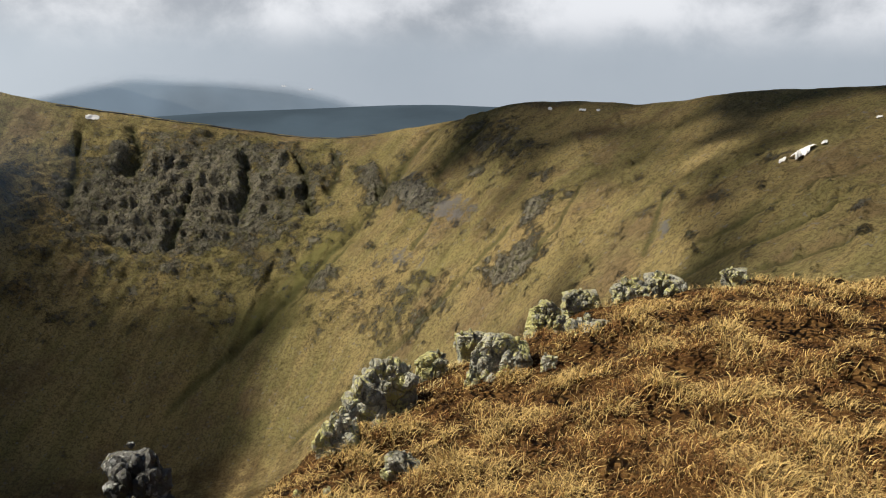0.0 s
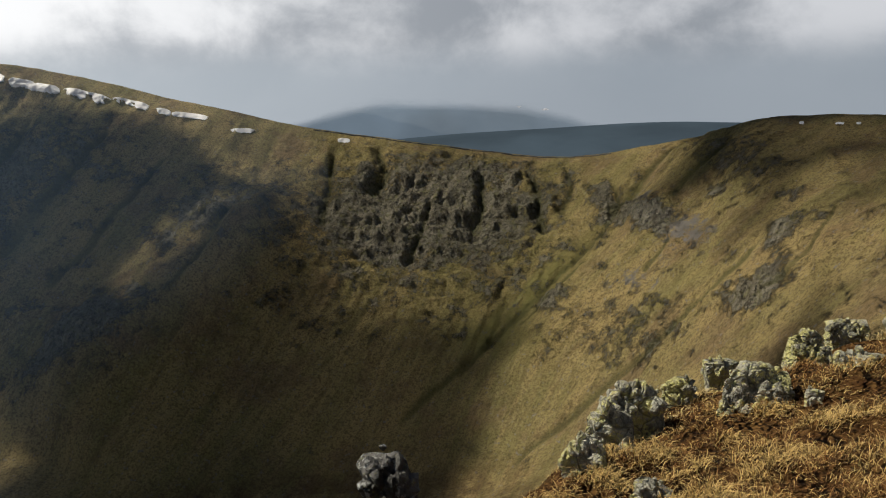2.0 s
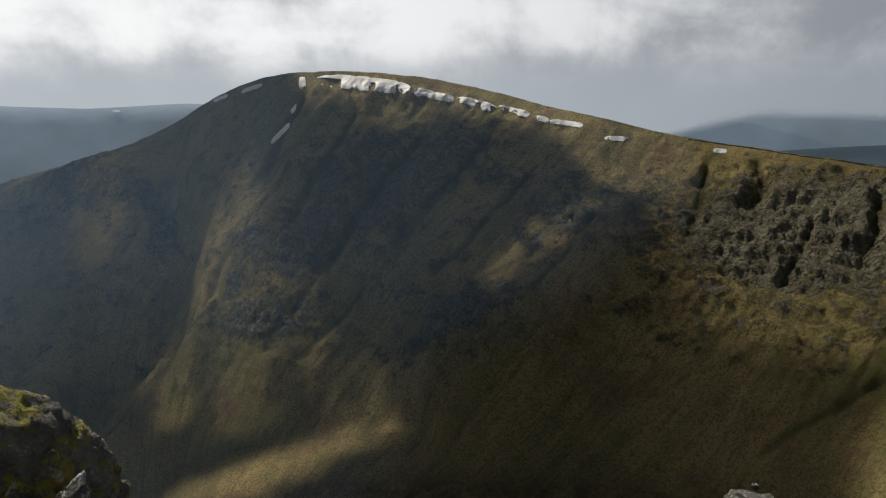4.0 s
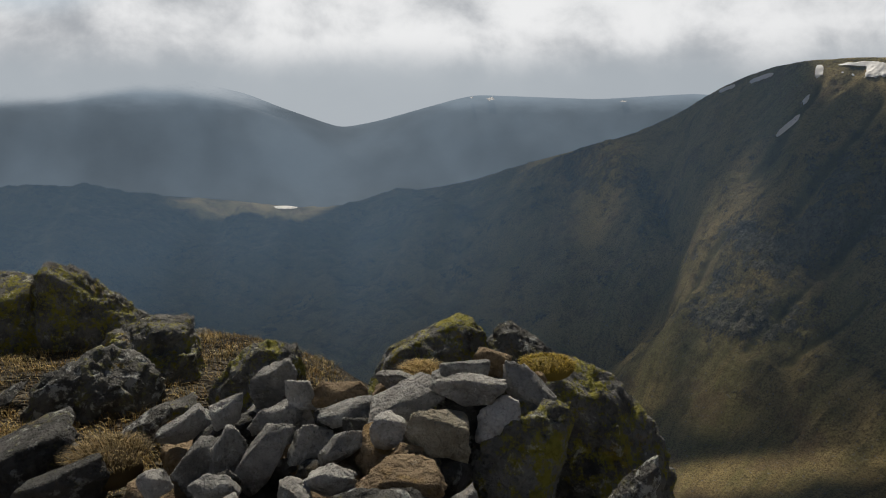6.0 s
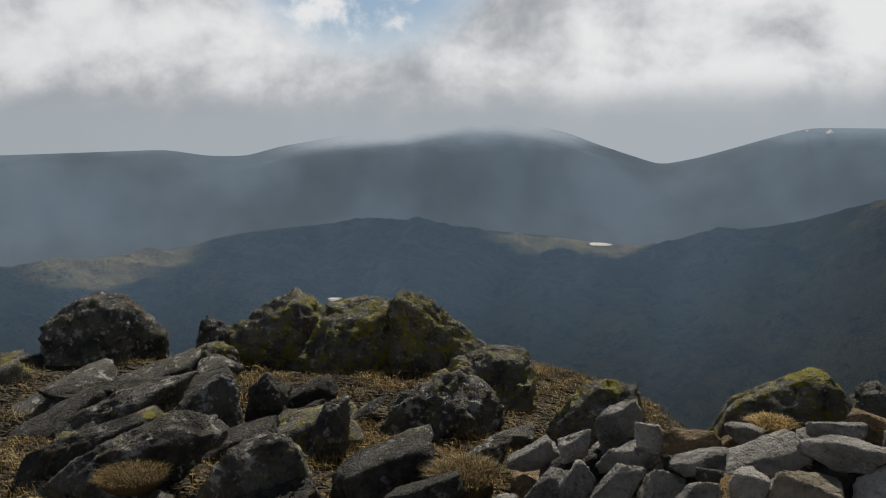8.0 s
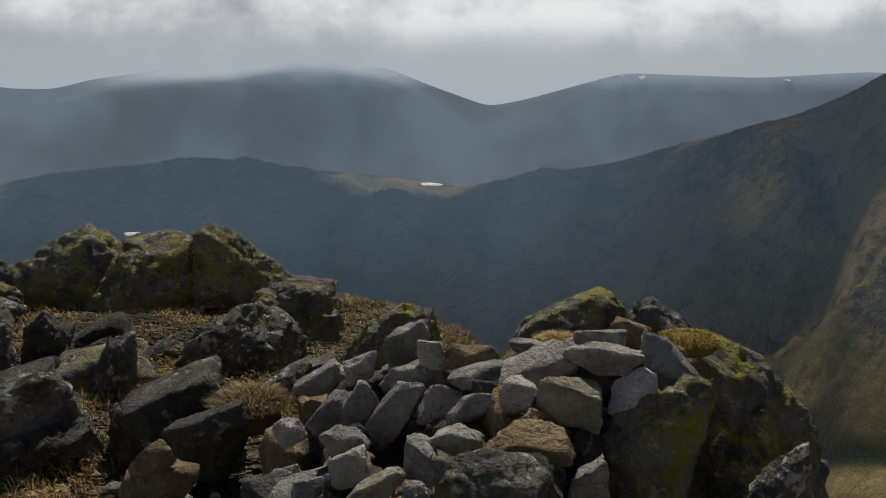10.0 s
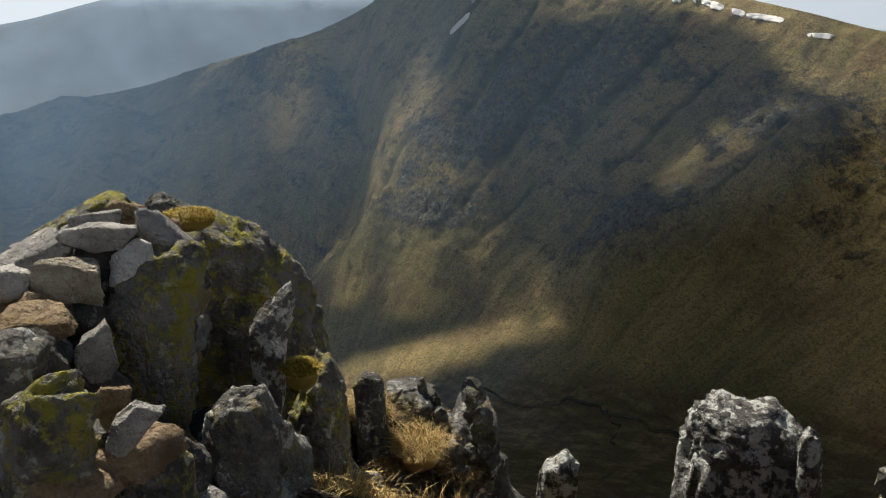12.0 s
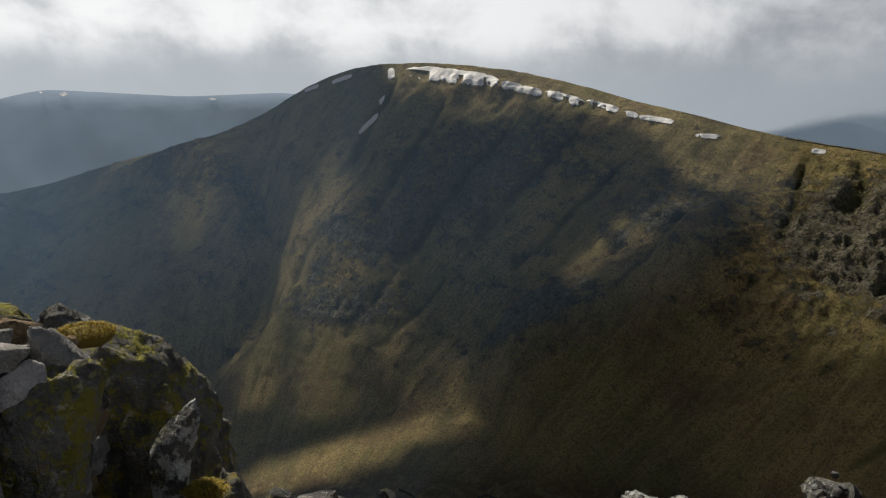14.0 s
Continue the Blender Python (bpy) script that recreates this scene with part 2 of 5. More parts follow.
# ribs that stand out between them
RIBS = (("-3.0 -1.6, 0.1 -5.7, 3.2 -10.5, 7.3 -14.8, 10.6 -18.9, 13.9 -22.5", 1.6, 7.0), ("53.4 -1.6, 55.4 -4.8, 56.6 -9, 57.6 -12.6", 1.5, 12.0), ("44.6 -0.6, 47.6 -4.6, 50 -8.4", 1.3, 11.0), ("40 -1, 42.6 -4.6, 45.4 -8.4", 1.1, 9.0),
        ("49 0.6, 51 -2.6, 52.8 -6.4", 1.1, 10.0), ("61.5 -4.9, 65.6 -4.7, 68.8 -5.4, 71.2 -8.2, 72.8 -11", 1.8, 26.0), ("75 -6.4, 76.6 -9.4, 78.8 -13", 2.0, 22.0),
        ("90.5 -8, 87.6 -9.6, 85.8 -12", 2.2, 24.0), ("101 -7.6, 97.6 -9.4, 96 -12", 2.6, 26.0), ("112.6 -8, 109.6 -9.6, 108 -12", 2.4, 22.0))
NOSE = "26.5 -5.0, 28.6 -8.2, 32.2 -12.6, 35.9 -15.4, 39.6 -17.8, 42.0 -19.6, 43.6 -22.4"


def land(az, r):
    """Height of the ground at a heading and a distance, with crags and gullies."""
    a = np.radians(az)
    x, y = -np.sin(a) * r, np.cos(a) * r
    rf, zf, rc = floor_r(az), floor_z(az), crest_r(az)
    zc = rc * np.tan(np.radians(crest(az)))
    s = np.clip((r - 10) / (rf - 10), 0, 1)
    slope = -3 + (zf + 3) * (1 - (1 - s) ** 1.6)
    u = np.clip((r - rf) / (rc - rf), 0, 1)
    steep = u ** 1.4 * (1 + 0.5 * (1 - u))
    apron = 0.2 * u + 0.8 * (np.maximum(0, u - 0.22) / 0.78) ** 1.2
    foot = smooth(34, 44, az) * smooth(72, 62, az)
    wall = zf + (zc - zf) * (steep * (1 - foot) + apron * foot)
    z = np.where(r < rf, slope, wall)
    w = smooth(12, 45, r)
    z = (1 - w) * summit(x, y) + w * z
    el = np.degrees(np.arctan2(z, r))
    onwall = smooth(0.02, 0.2, u) * smooth(1.0, 0.93, u)
    upper = smooth(0.12, 0.34, u) * smooth(1.0, 0.93, u)
    west = smooth(60, 70, az)
    # the line of each gully and rib wanders a little
    wa, we = 0.45 * layers(x / 60, y / 60, 0, 3, 131), 0.45 * layers(x / 60, y / 60, 9, 3, 137)
    gully_tint = np.zeros(np.shape(z))
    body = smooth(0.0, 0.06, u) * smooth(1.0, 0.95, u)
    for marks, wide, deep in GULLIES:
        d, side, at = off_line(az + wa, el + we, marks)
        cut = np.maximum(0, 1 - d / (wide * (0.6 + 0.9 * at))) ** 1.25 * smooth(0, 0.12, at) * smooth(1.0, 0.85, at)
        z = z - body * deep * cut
        gully_tint = np.maximum(gully_tint, body * cut ** 1.3 * (wide < 1.5))
    for marks, wide, tall in RIBS:
        d, side, at = off_line(az + 1.5 * wa, el + 1.5 * we, marks)
        z = z + body * tall * np.exp(-(d / wide) ** 1.5) * smooth(0, 0.15, at) * smooth(1.0, 0.7, at)
    # the dark nose that comes down from the crest into the valley
    d, side, at = off_line(az + wa, el + we, NOSE)
    z = z + smooth(0.0, 0.1, u) * smooth(1.0, 0.9, u) * 40 * np.exp(-d / np.where(side > 0, 4.2, 2.6)) * smooth(0, 0.25, at) * smooth(1.0, 0.88, at)
    z = z + 5 * onwall * np.exp(-((az + 4.5) / 3.5) ** 2) * np.exp(-((el + 3.5) / 2.5) ** 2)
    # ribs and gullies that run downhill, then broken crags
    fall = (az + lean(az) * el) * (1 - 0.8 * smooth(58, 70, az)) + smooth(58, 70, az) * (0.8 * 64 + x / 120)
    ribs = layers(fall * 0.33 + 0.35 * layers(x / 90, y / 90, 0, 2, 31), el * 0.07, 0.0, 4, 5, True, 0.55)
    z = z + upper * (3.0 + 2.0 * smooth(20, 60, az)) * ribs * (rc / 800) * (1 - 0.75 * west)
    z = z + upper * smooth(28, 45, az) * (1 - west) * 8 * layers(x / 75 + 9, y / 75, z / 60, 4, 87, True, 0.55)
    z = z + onwall * west * 30 * layers(x / 260 + 3, y / 260, 0, 4, 83, True)
    z = z + onwall * 4.0 * layers(x / 70, y / 70, 0, 4, 37, False, 0.6) * (rc / 800)
    crag = crags(az, el)
    broken = layers(x / 20, y / 20, z / 14, 4, 11, True, 0.65)
    z = z + onwall * crag * (3.8 * broken - 1.0)
    z = z + onwall * crag * 3.0 * layers(fall * 0.9 + 0.8 * layers(x / 35, y / 35, z / 35, 3, 14), el * 0.35, 2.0, 4, 13, True, 0.65)
    z = z + onwall * crag * 5.0 * layers(x / 60, y / 60, z / 7, 4, 18, True, 0.65)
    z = z + upper * (1 - 0.7 * west) * 1.4 * layers(fall * 1.05 + 0.4 * layers(x / 50, y / 50, 0, 2, 33), el * 0.12, 6.0, 3, 9, True, 0.6)
    z = z + upper * 2.2 * layers(x / 15, y / 15, z / 12, 4, 23, True, 0.6)
    # past the crest
    past = np.maximum(r - rc, 0)
    z = z - 0.10 * past - past ** 2 * 0.0003
    z = z + smooth(40, 120, r) * smooth(1.0, 0.3, s) * 4 * layers(x / 40, y / 40, 0, 3, 41)
    z = z + smooth(0.93, 1.0, u) * 0.9 * layers(x / 18, y / 18, 0, 3, 47)
    # tussocks and hollows by the cairn
    near = smooth(30, 12, r)
    z = z + near * (0.06 * layers(x * 1.1, y * 1.1, 0, 2, 51) + 0.10 * hummock(x, y) * smooth(-2.5, -0.5, x))
    return x, y, z, crag * onwall, u, fall, el, gully_tint


lean = round_curve(((-180, 1.0), (-30, 1.05), (6, 1.0), (20, 0.6), (35, 0.75), (50, 0.9), (60, 0.8), (85, -0.1), (180, 0)), 3.0)


def hummock(x, y):
    return layers(x * 2.9, y * 2.9, 0, 2, 53)


def spot(az, el, a0, e0, sa, se, lean=0.0):
    return np.exp(-((az - a0 - lean * (el - e0)) / sa) ** 2 - ((el - e0) / se) ** 2)


def crags(az, el):
    """How rocky the far side is: the headwall, the buttresses and the broken ground under the snowy fell."""
    m = 1.25 * spot(az, el, 17.6, -8.0, 9.5, 4.8, -0.2) * smooth(7.0, 9.6, az + 0.5 * (el + 8) * (el > -8))
    m = m + 1.0 * spot(az, el, 40.8, -17.5, 2.6, 2.0, -1.0) + 0.8 * spot(az, el, 54.3, -9.2, 2.2, 0.8, 0.6) + 0.9 * spot(az, el, 55, -14.4, 4.0, 1.2, 0.4) + 0.8 * spot(az, el, 47, -7, 4.0, 3.0, -1.0)
    m = m + 0.9 * spot(az, el, 4.2, -7.0, 2.0, 1.4, 1.0) + 0.9 * spot(az, el, 2.2, -8.6, 1.5, 1.5, 1.0)
    m = m + 1.1 * spot(az, el, 8.8, -14.0, 0.9, 0.7) + 1.3 * spot(az, el, -5.6, -12.4, 1.2, 1.6, -0.7) + 0.9 * spot(az, el, -6.8, -8.6, 0.8, 1.3, -0.6)
    m = m + 0.6 * spot(az, el, -3.4, -4.2, 3.2, 2.0) + 0.5 * spot(az, el, 3.5, -16, 4.0, 2.4)
    m = m + 0.3 * spot(az, el, 53, -8, 4.5, 4.0) + 0.3 * spot(az, el, 55, -13, 4.0, 3.0) + 0.6 * spot(az, el, 44, -3, 8.0, 2.5)
    m = m + 1.0 * spot(az, el, 40.5, -16.0, 2.2, 2.2, -1.0) + 0.6 * spot(az, el, 33, -9, 3.0, 3.0, -1.0) + 0.6 * spot(az, el, 64, -5, 4, 2.0)
    m = m + 0.42 * smooth(-0.1, 0.5, layers(az * 0.8 + 7, el * 1.1, 0.0, 4, 29)) * smooth(-2.5, -5, el) * smooth(-19, -15, el)
    return np.clip(m, 0, 1.3)


# ---- materials ----
def stone_colours(n, at, pale, dark):
    c = n.mix(n.steps(n.noise(at, 5.0, 6.0, 0.6), 0.32, 0.66), dark, pale)
    c = n.mix(n.math("MULTIPLY", n.steps(n.noise(at, 48.0, 4.0, 0.7), 0.50, 0.70), 0.5), c, tuple(v * 0.4 for v in dark))
    return n.mix(n.math("MULTIPLY", n.steps(n.noise(n.vec("ADD", at, (5.0, 2.0, 9.0)), 30.0, 5.0, 0.7), 0.58, 0.70), 0.35), c, tuple(min(1.0, v * 1.3) for v in pale))


def make_hill(name, painted_haze=None):
    """Dead grass, crag and scree; far across the valley haze is painted as emission."""
    m, n = material(name)
    at = n.place()
    big = n.noise(at, 0.012, 5.0, 0.6)
    mid = n.noise(at, 0.07, 6.0, 0.65)
    small = n.noise(at, 0.45, 6.0, 0.75)
    flow = n.add("ShaderNodeCombineXYZ")
    n.wire(n.attr("fall"), flow.inputs[0])
    n.wire(n.math("MULTIPLY", n.attr("drop"), 0.17), flow.inputs[1])
    streak = n.math("ADD", n.math("MULTIPLY", n.noise(flow.outputs[0], 2.6, 5.0, 0.65, 0.3), 0.62), n.math("MULTIPLY", n.noise(at, 0.06, 7.0, 0.75), 0.38))
    streak_big = n.noise(flow.outputs[0], 0.7, 4.0, 0.6, 0.4)
    tone = n.math("ADD", n.math("MULTIPLY", big, 0.5), n.math("MULTIPLY", streak_big, 0.5))
    grass = n.mix(n.steps(tone, 0.38, 0.62), (0.46, 0.345, 0.15), (0.29, 0.25, 0.10))
    grass = n.mix(n.math("MULTIPLY", n.steps(n.noise(n.vec("ADD", at, (40.0, 90.0, 0.0)), 0.02, 5.0, 0.65), 0.5, 0.64), 0.75), grass, (0.27, 0.185, 0.10))
    grass = n.mix(n.math("MULTIPLY", n.steps(streak, 0.47, 0.64), 0.55), grass, (0.15, 0.115, 0.055))
    grass = n.mix(n.math("MULTIPLY", n.steps(mid, 0.5, 0.66), 0.5), grass, (0.38, 0.31, 0.14))
    grass = n.mix(n.math("MULTIPLY", n.steps(small, 0.50, 0.60), 0.6), grass, (0.13, 0.10, 0.05))
    grass = n.mix(n.math("MULTIPLY", n.steps(n.noise(at, 0.8, 4.0, 0.8), 0.50, 0.60), 0.6), grass, (0.10, 0.082, 0.045))
    stones = n.steps(n.noise(at, 0.35, 3.0, 0.6), 0.62, 0.68)
    grass = n.mix(n.math("MULTIPLY", stones, 0.6), grass, (0.26, 0.245, 0.225))
    rock = n.mix(n.steps(mid, 0.3, 0.7), (0.12, 0.111, 0.085), (0.25, 0.23, 0.175))
    rock = n.mix(n.math("MULTIPLY", n.steps(n.noise(n.stretch(at, (1, 1, 0.6)), 0.3, 7.0, 0.8), 0.49, 0.57), 0.72), rock, (0.034, 0.033, 0.031))
    rock = n.mix(n.math("MULTIPLY", n.steps(n.noise(n.stretch(n.vec("ADD", at, (7.0, 3.0, 0.0)), (1, 1, 0.7)), 0.55, 4.0, 0.75), 0.56, 0.64), 0.7), rock, (0.27, 0.26, 0.225))
    rock = n.mix(n.math("MULTIPLY", n.steps(n.noise(at, 0.16, 6.0, 0.75), 0.52, 0.62), 0.6), rock, (0.17, 0.165, 0.07))
    where = n.math("ADD", n.attr("crag"), n.math("MULTIPLY", n.math("SUBTRACT", n.noise(at, 0.06, 8.0, 0.85), 0.5), 4.2))
    where = n.math("MULTIPLY", n.steps(where, 0.42, 0.75), 0.9)
    scree = n.steps(n.math("ADD", n.attr("scree"), n.math("MULTIPLY", n.math("SUBTRACT", n.noise(at, 0.12, 6.0, 0.75), 0.5), 3.2)), 0.5, 0.95)
    c = n.mix(n.math("MULTIPLY", n.attr("lush"), n.steps(streak_big, 0.3, 0.5, 0.4, 0.8)), grass, (0.235, 0.22, 0.075))
    c = n.mix(n.math("MULTIPLY", scree, 0.8), c, (0.21, 0.205, 0.20))
    c = n.mix(where, c, rock)
    # Darker olive along the gully lines.
    c = n.mix(n.math("MULTIPLY", n.steps(n.attr("gully_tint"), 0.25, 0.85), 0.65), c, (0.085, 0.085, 0.034))
    c = n.mix(n.math("MULTIPLY", n.attr("bog"), n.steps(mid, 0.35, 0.6)), c, (0.09, 0.052, 0.03))
    # close by: matted straw over peat
    peat = n.mix(n.steps(n.noise(at, 9.0, 5.0, 0.7), 0.35, 0.7), (0.06, 0.028, 0.010), (0.19, 0.105, 0.035))
    gravel = n.mix(n.steps(n.noise(at, 14.0, 6.0, 0.75), 0.35, 0.65), (0.05, 0.043, 0.033), (0.16, 0.14, 0.105))
    peat = n.mix(n.attr("stony"), peat, gravel)
    c = n.mix(n.attr("close"), c, peat)
    tall = n.math("ADD", n.math("MULTIPLY", small, 1.7), n.math("MULTIPLY", n.noise(at, 2.5, 4.0, 0.7), 0.3))
    blocks = n.math("ADD", n.voronoi(n.vec("ADD", at, n.vec("MULTIPLY", n.add_noise(at, 0.12), (9.0, 9.0, 9.0))), 0.16), n.math("MULTIPLY", n.voronoi(at, 0.5), 0.4))
    tall = n.math("ADD", tall, n.math("MULTIPLY", blocks, n.math("MULTIPLY", where, 2.6)))
    b = n.surface(c, 0.95, n.bump(n.math("ADD", tall, n.math("MULTIPLY", mid, 2.0)), 1.0, 2.2), 0.05)
    # Painted haze: base colour darkened and blue emission added by the vertex mask.
    if painted_haze:
        n.wire(n.mix(n.attr("painted_haze"), c, n.mix(0.5, c, (0.022, 0.027, 0.027))), b.inputs["Base Color"])
        n.wire(n.mix(n.attr("painted_haze"), (0.0, 0.0, 0.0), painted_haze), b.inputs["Emission Color"])
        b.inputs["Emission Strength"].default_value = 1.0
    return m


def make_distance(name, near_colour, glow, amount):
    """Far fells: haze painted as emission, so little of their own colour is left."""
    m, n = material(name)
    at = n.place()
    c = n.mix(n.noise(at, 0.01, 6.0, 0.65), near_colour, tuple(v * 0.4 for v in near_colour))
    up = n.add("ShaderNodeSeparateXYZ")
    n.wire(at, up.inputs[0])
    # Painted haze: banded like beams, paler towards the tops like mist.
    painted_haze = n.mix(n.steps(n.noise(n.stretch(at, (1, 1, 0.15)), 0.0016, 3.0, 0.5), 0.3, 0.7), tuple(v * 0.8 for v in glow), tuple(v * 1.25 for v in glow))
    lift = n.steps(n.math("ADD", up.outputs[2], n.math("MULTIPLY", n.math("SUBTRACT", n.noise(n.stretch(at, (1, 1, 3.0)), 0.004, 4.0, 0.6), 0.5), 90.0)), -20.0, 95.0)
    painted_haze = n.mix(n.math("MULTIPLY", lift, 0.8), painted_haze, tuple(v * 1.9 + 0.06 for v in glow))
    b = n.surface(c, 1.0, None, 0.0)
    n.wire(painted_haze, b.inputs["Emission Color"])
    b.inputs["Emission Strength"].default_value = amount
    ragged = n.math("MULTIPLY", n.math("SUBTRACT", n.noise(n.stretch(at, (1, 1, 2.0)), 0.0022, 5.0, 0.6), 0.5), 0.9)
    n.wire(n.steps(n.math("ADD", n.attr("cover"), n.math("MULTIPLY", ragged, n.steps(n.attr("cover"), 0.0, 0.3))), 0.05, 0.95, 1.0, 0.0), b.inputs["Alpha"])
    return m


HILL = make_hill("fell_grass_and_crag")
FAR = make_distance("far_fell_painted_haze", (0.05, 0.055, 0.06), (0.115, 0.150, 0.185), 1.0)
MOOR = make_distance("dark_moor_painted_haze", (0.06, 0.06, 0.055), (0.055, 0.075, 0.09), 1.0)
RIDGE = make_hill("dim_fell_painted_haze", (0.060, 0.092, 0.128))


def make_plain(name, colour, rough=0.8):
    m, n = material(name)
    n.surface(n.mix(n.noise(n.place(), 0.5, 4.0), colour, tuple(v * 0.85 for v in colour)), rough)
    return m


def make_rock(name, pale, dark, lichen=0.5, ochre=0.3, white=0.2, crust=(0.215, 0.20, 0.05), fissured=0.10):
    """Weathered slate: mottled grey, with map lichen, ochre stain and pale crusts."""
    m, n = material(name)
    own = n.add("ShaderNodeObjectInfo").outputs["Random"]
    at = n.place()
    c = stone_colours(n, at, pale, dark)
    c = n.mix(n.math("MULTIPLY", own, 0.25), c, tuple(v * 0.7 for v in pale))
    speck = n.math("SUBTRACT", n.noise(at, 26.0, 5.0, 0.7), 0.5)
    patch = n.math("ADD", n.noise(at, 5.2, 5.0, 0.65, 0.2), n.math("MULTIPLY", speck, 0.9))
    c = n.mix(n.math("MULTIPLY", n.steps(patch, 0.66 - 0.22 * lichen, 0.80 - 0.18 * lichen), min(1, 1.3 * lichen)), c, crust)
    stain = n.math("ADD", n.noise(n.vec("ADD", at, (1.3, 4.4, 2.2)), 4.7, 5.0, 0.6), n.math("MULTIPLY", speck, 0.3))
    c = n.mix(n.math("MULTIPLY", n.steps(stain, 0.60, 0.74), ochre), c, (0.34, 0.20, 0.035))
    pale_spot = n.math("ADD", n.noise(n.vec("ADD", at, (3.1, 8.2, 1.7)), 9.0, 5.0, 0.65), n.math("MULTIPLY", speck, 0.5))
    c = n.mix(n.math("MULTIPLY", n.steps(pale_spot, 0.64 - 0.19 * white, 0.74 - 0.17 * white), min(1, 1.6 * white)), c, (0.55, 0.56, 0.53))
    relief = n.math("ADD", n.math("MULTIPLY", n.noise(at, 10.0, 6.0, 0.62), 1.0), n.math("MULTIPLY", n.noise(n.stretch(at, (1, 1, 3.0), (20, 14, 0)), 5.0, 4.0, 0.6), 0.8))
    relief = n.math("ADD", relief, n.math("MULTIPLY", n.noise(at, 45.0, 4.0, 0.7), 0.65))
    bent = n.vec("ADD", at, n.vec("MULTIPLY", n.add_noise(at, 7.0), (0.12, 0.12, 0.12)))
    crack = n.math("MULTIPLY", n.steps(n.voronoi(bent, 6.0, "DISTANCE_TO_EDGE"), 0.0, 0.06), n.steps(n.voronoi(n.stretch(bent, (1, 1, 0.5)), 15.0, "DISTANCE_TO_EDGE"), 0.0, 0.09, 0.55, 1.0))
    c = n.mix(n.math("MULTIPLY", n.math("SUBTRACT", 1.0, crack), fissured), c, tuple(v * 0.35 for v in dark))
    relief = n.math("ADD", relief, n.math("MULTIPLY", crack, fissured))
    n.surface(c, 0.85, n.bump(relief, 1.0, 0.06), 0.2)
    return m


SNOW = make_plain("old_snow", (0.88, 0.87, 0.84), 0.6)


# ---- meshes ----
def mesh_from(name, verts, faces, attributes=None, shade=True):
    me = bpy.data.meshes.new(name)
    verts, faces = np.asarray(verts, dtype=np.float32), np.asarray(faces, dtype=np.int32)
    k = faces.shape[1]
    me.vertices.add(len(verts))
    me.vertices.foreach_set("co", verts.ravel())
    me.loops.add(faces.size)
    me.loops.foreach_set("vertex_index", faces.ravel())
    me.polygons.add(len(faces))
    me.polygons.foreach_set("loop_start", np.arange(0, faces.size, k, dtype=np.int32))
    me.polygons.foreach_set("use_smooth", np.full(len(faces), shade))
    for key, values in (attributes or {}).items():
        at = me.attributes.new(key, "FLOAT", "POINT")
        at.data.foreach_set("value", np.asarray(values, dtype=np.float32).ravel())
    me.update(calc_edges=True)
    me.validate()
    return me


def grid_faces(rows, cols, wrap=False):
    i, j = np.meshgrid(np.arange(rows - 1), np.arange(cols if wrap else cols - 1), indexing="ij")
    j2 = (j + 1) % cols
    return np.stack([i * cols + j, (i + 1) * cols + j, (i + 1) * cols + j2, i * cols + j2], -1).reshape(-1, 4)


AZ = np.concatenate([np.arange(-52, 130, 0.12), np.arange(130, 308, 3.0)])
AZ_W = np.where(AZ > 180, AZ - 360, AZ)


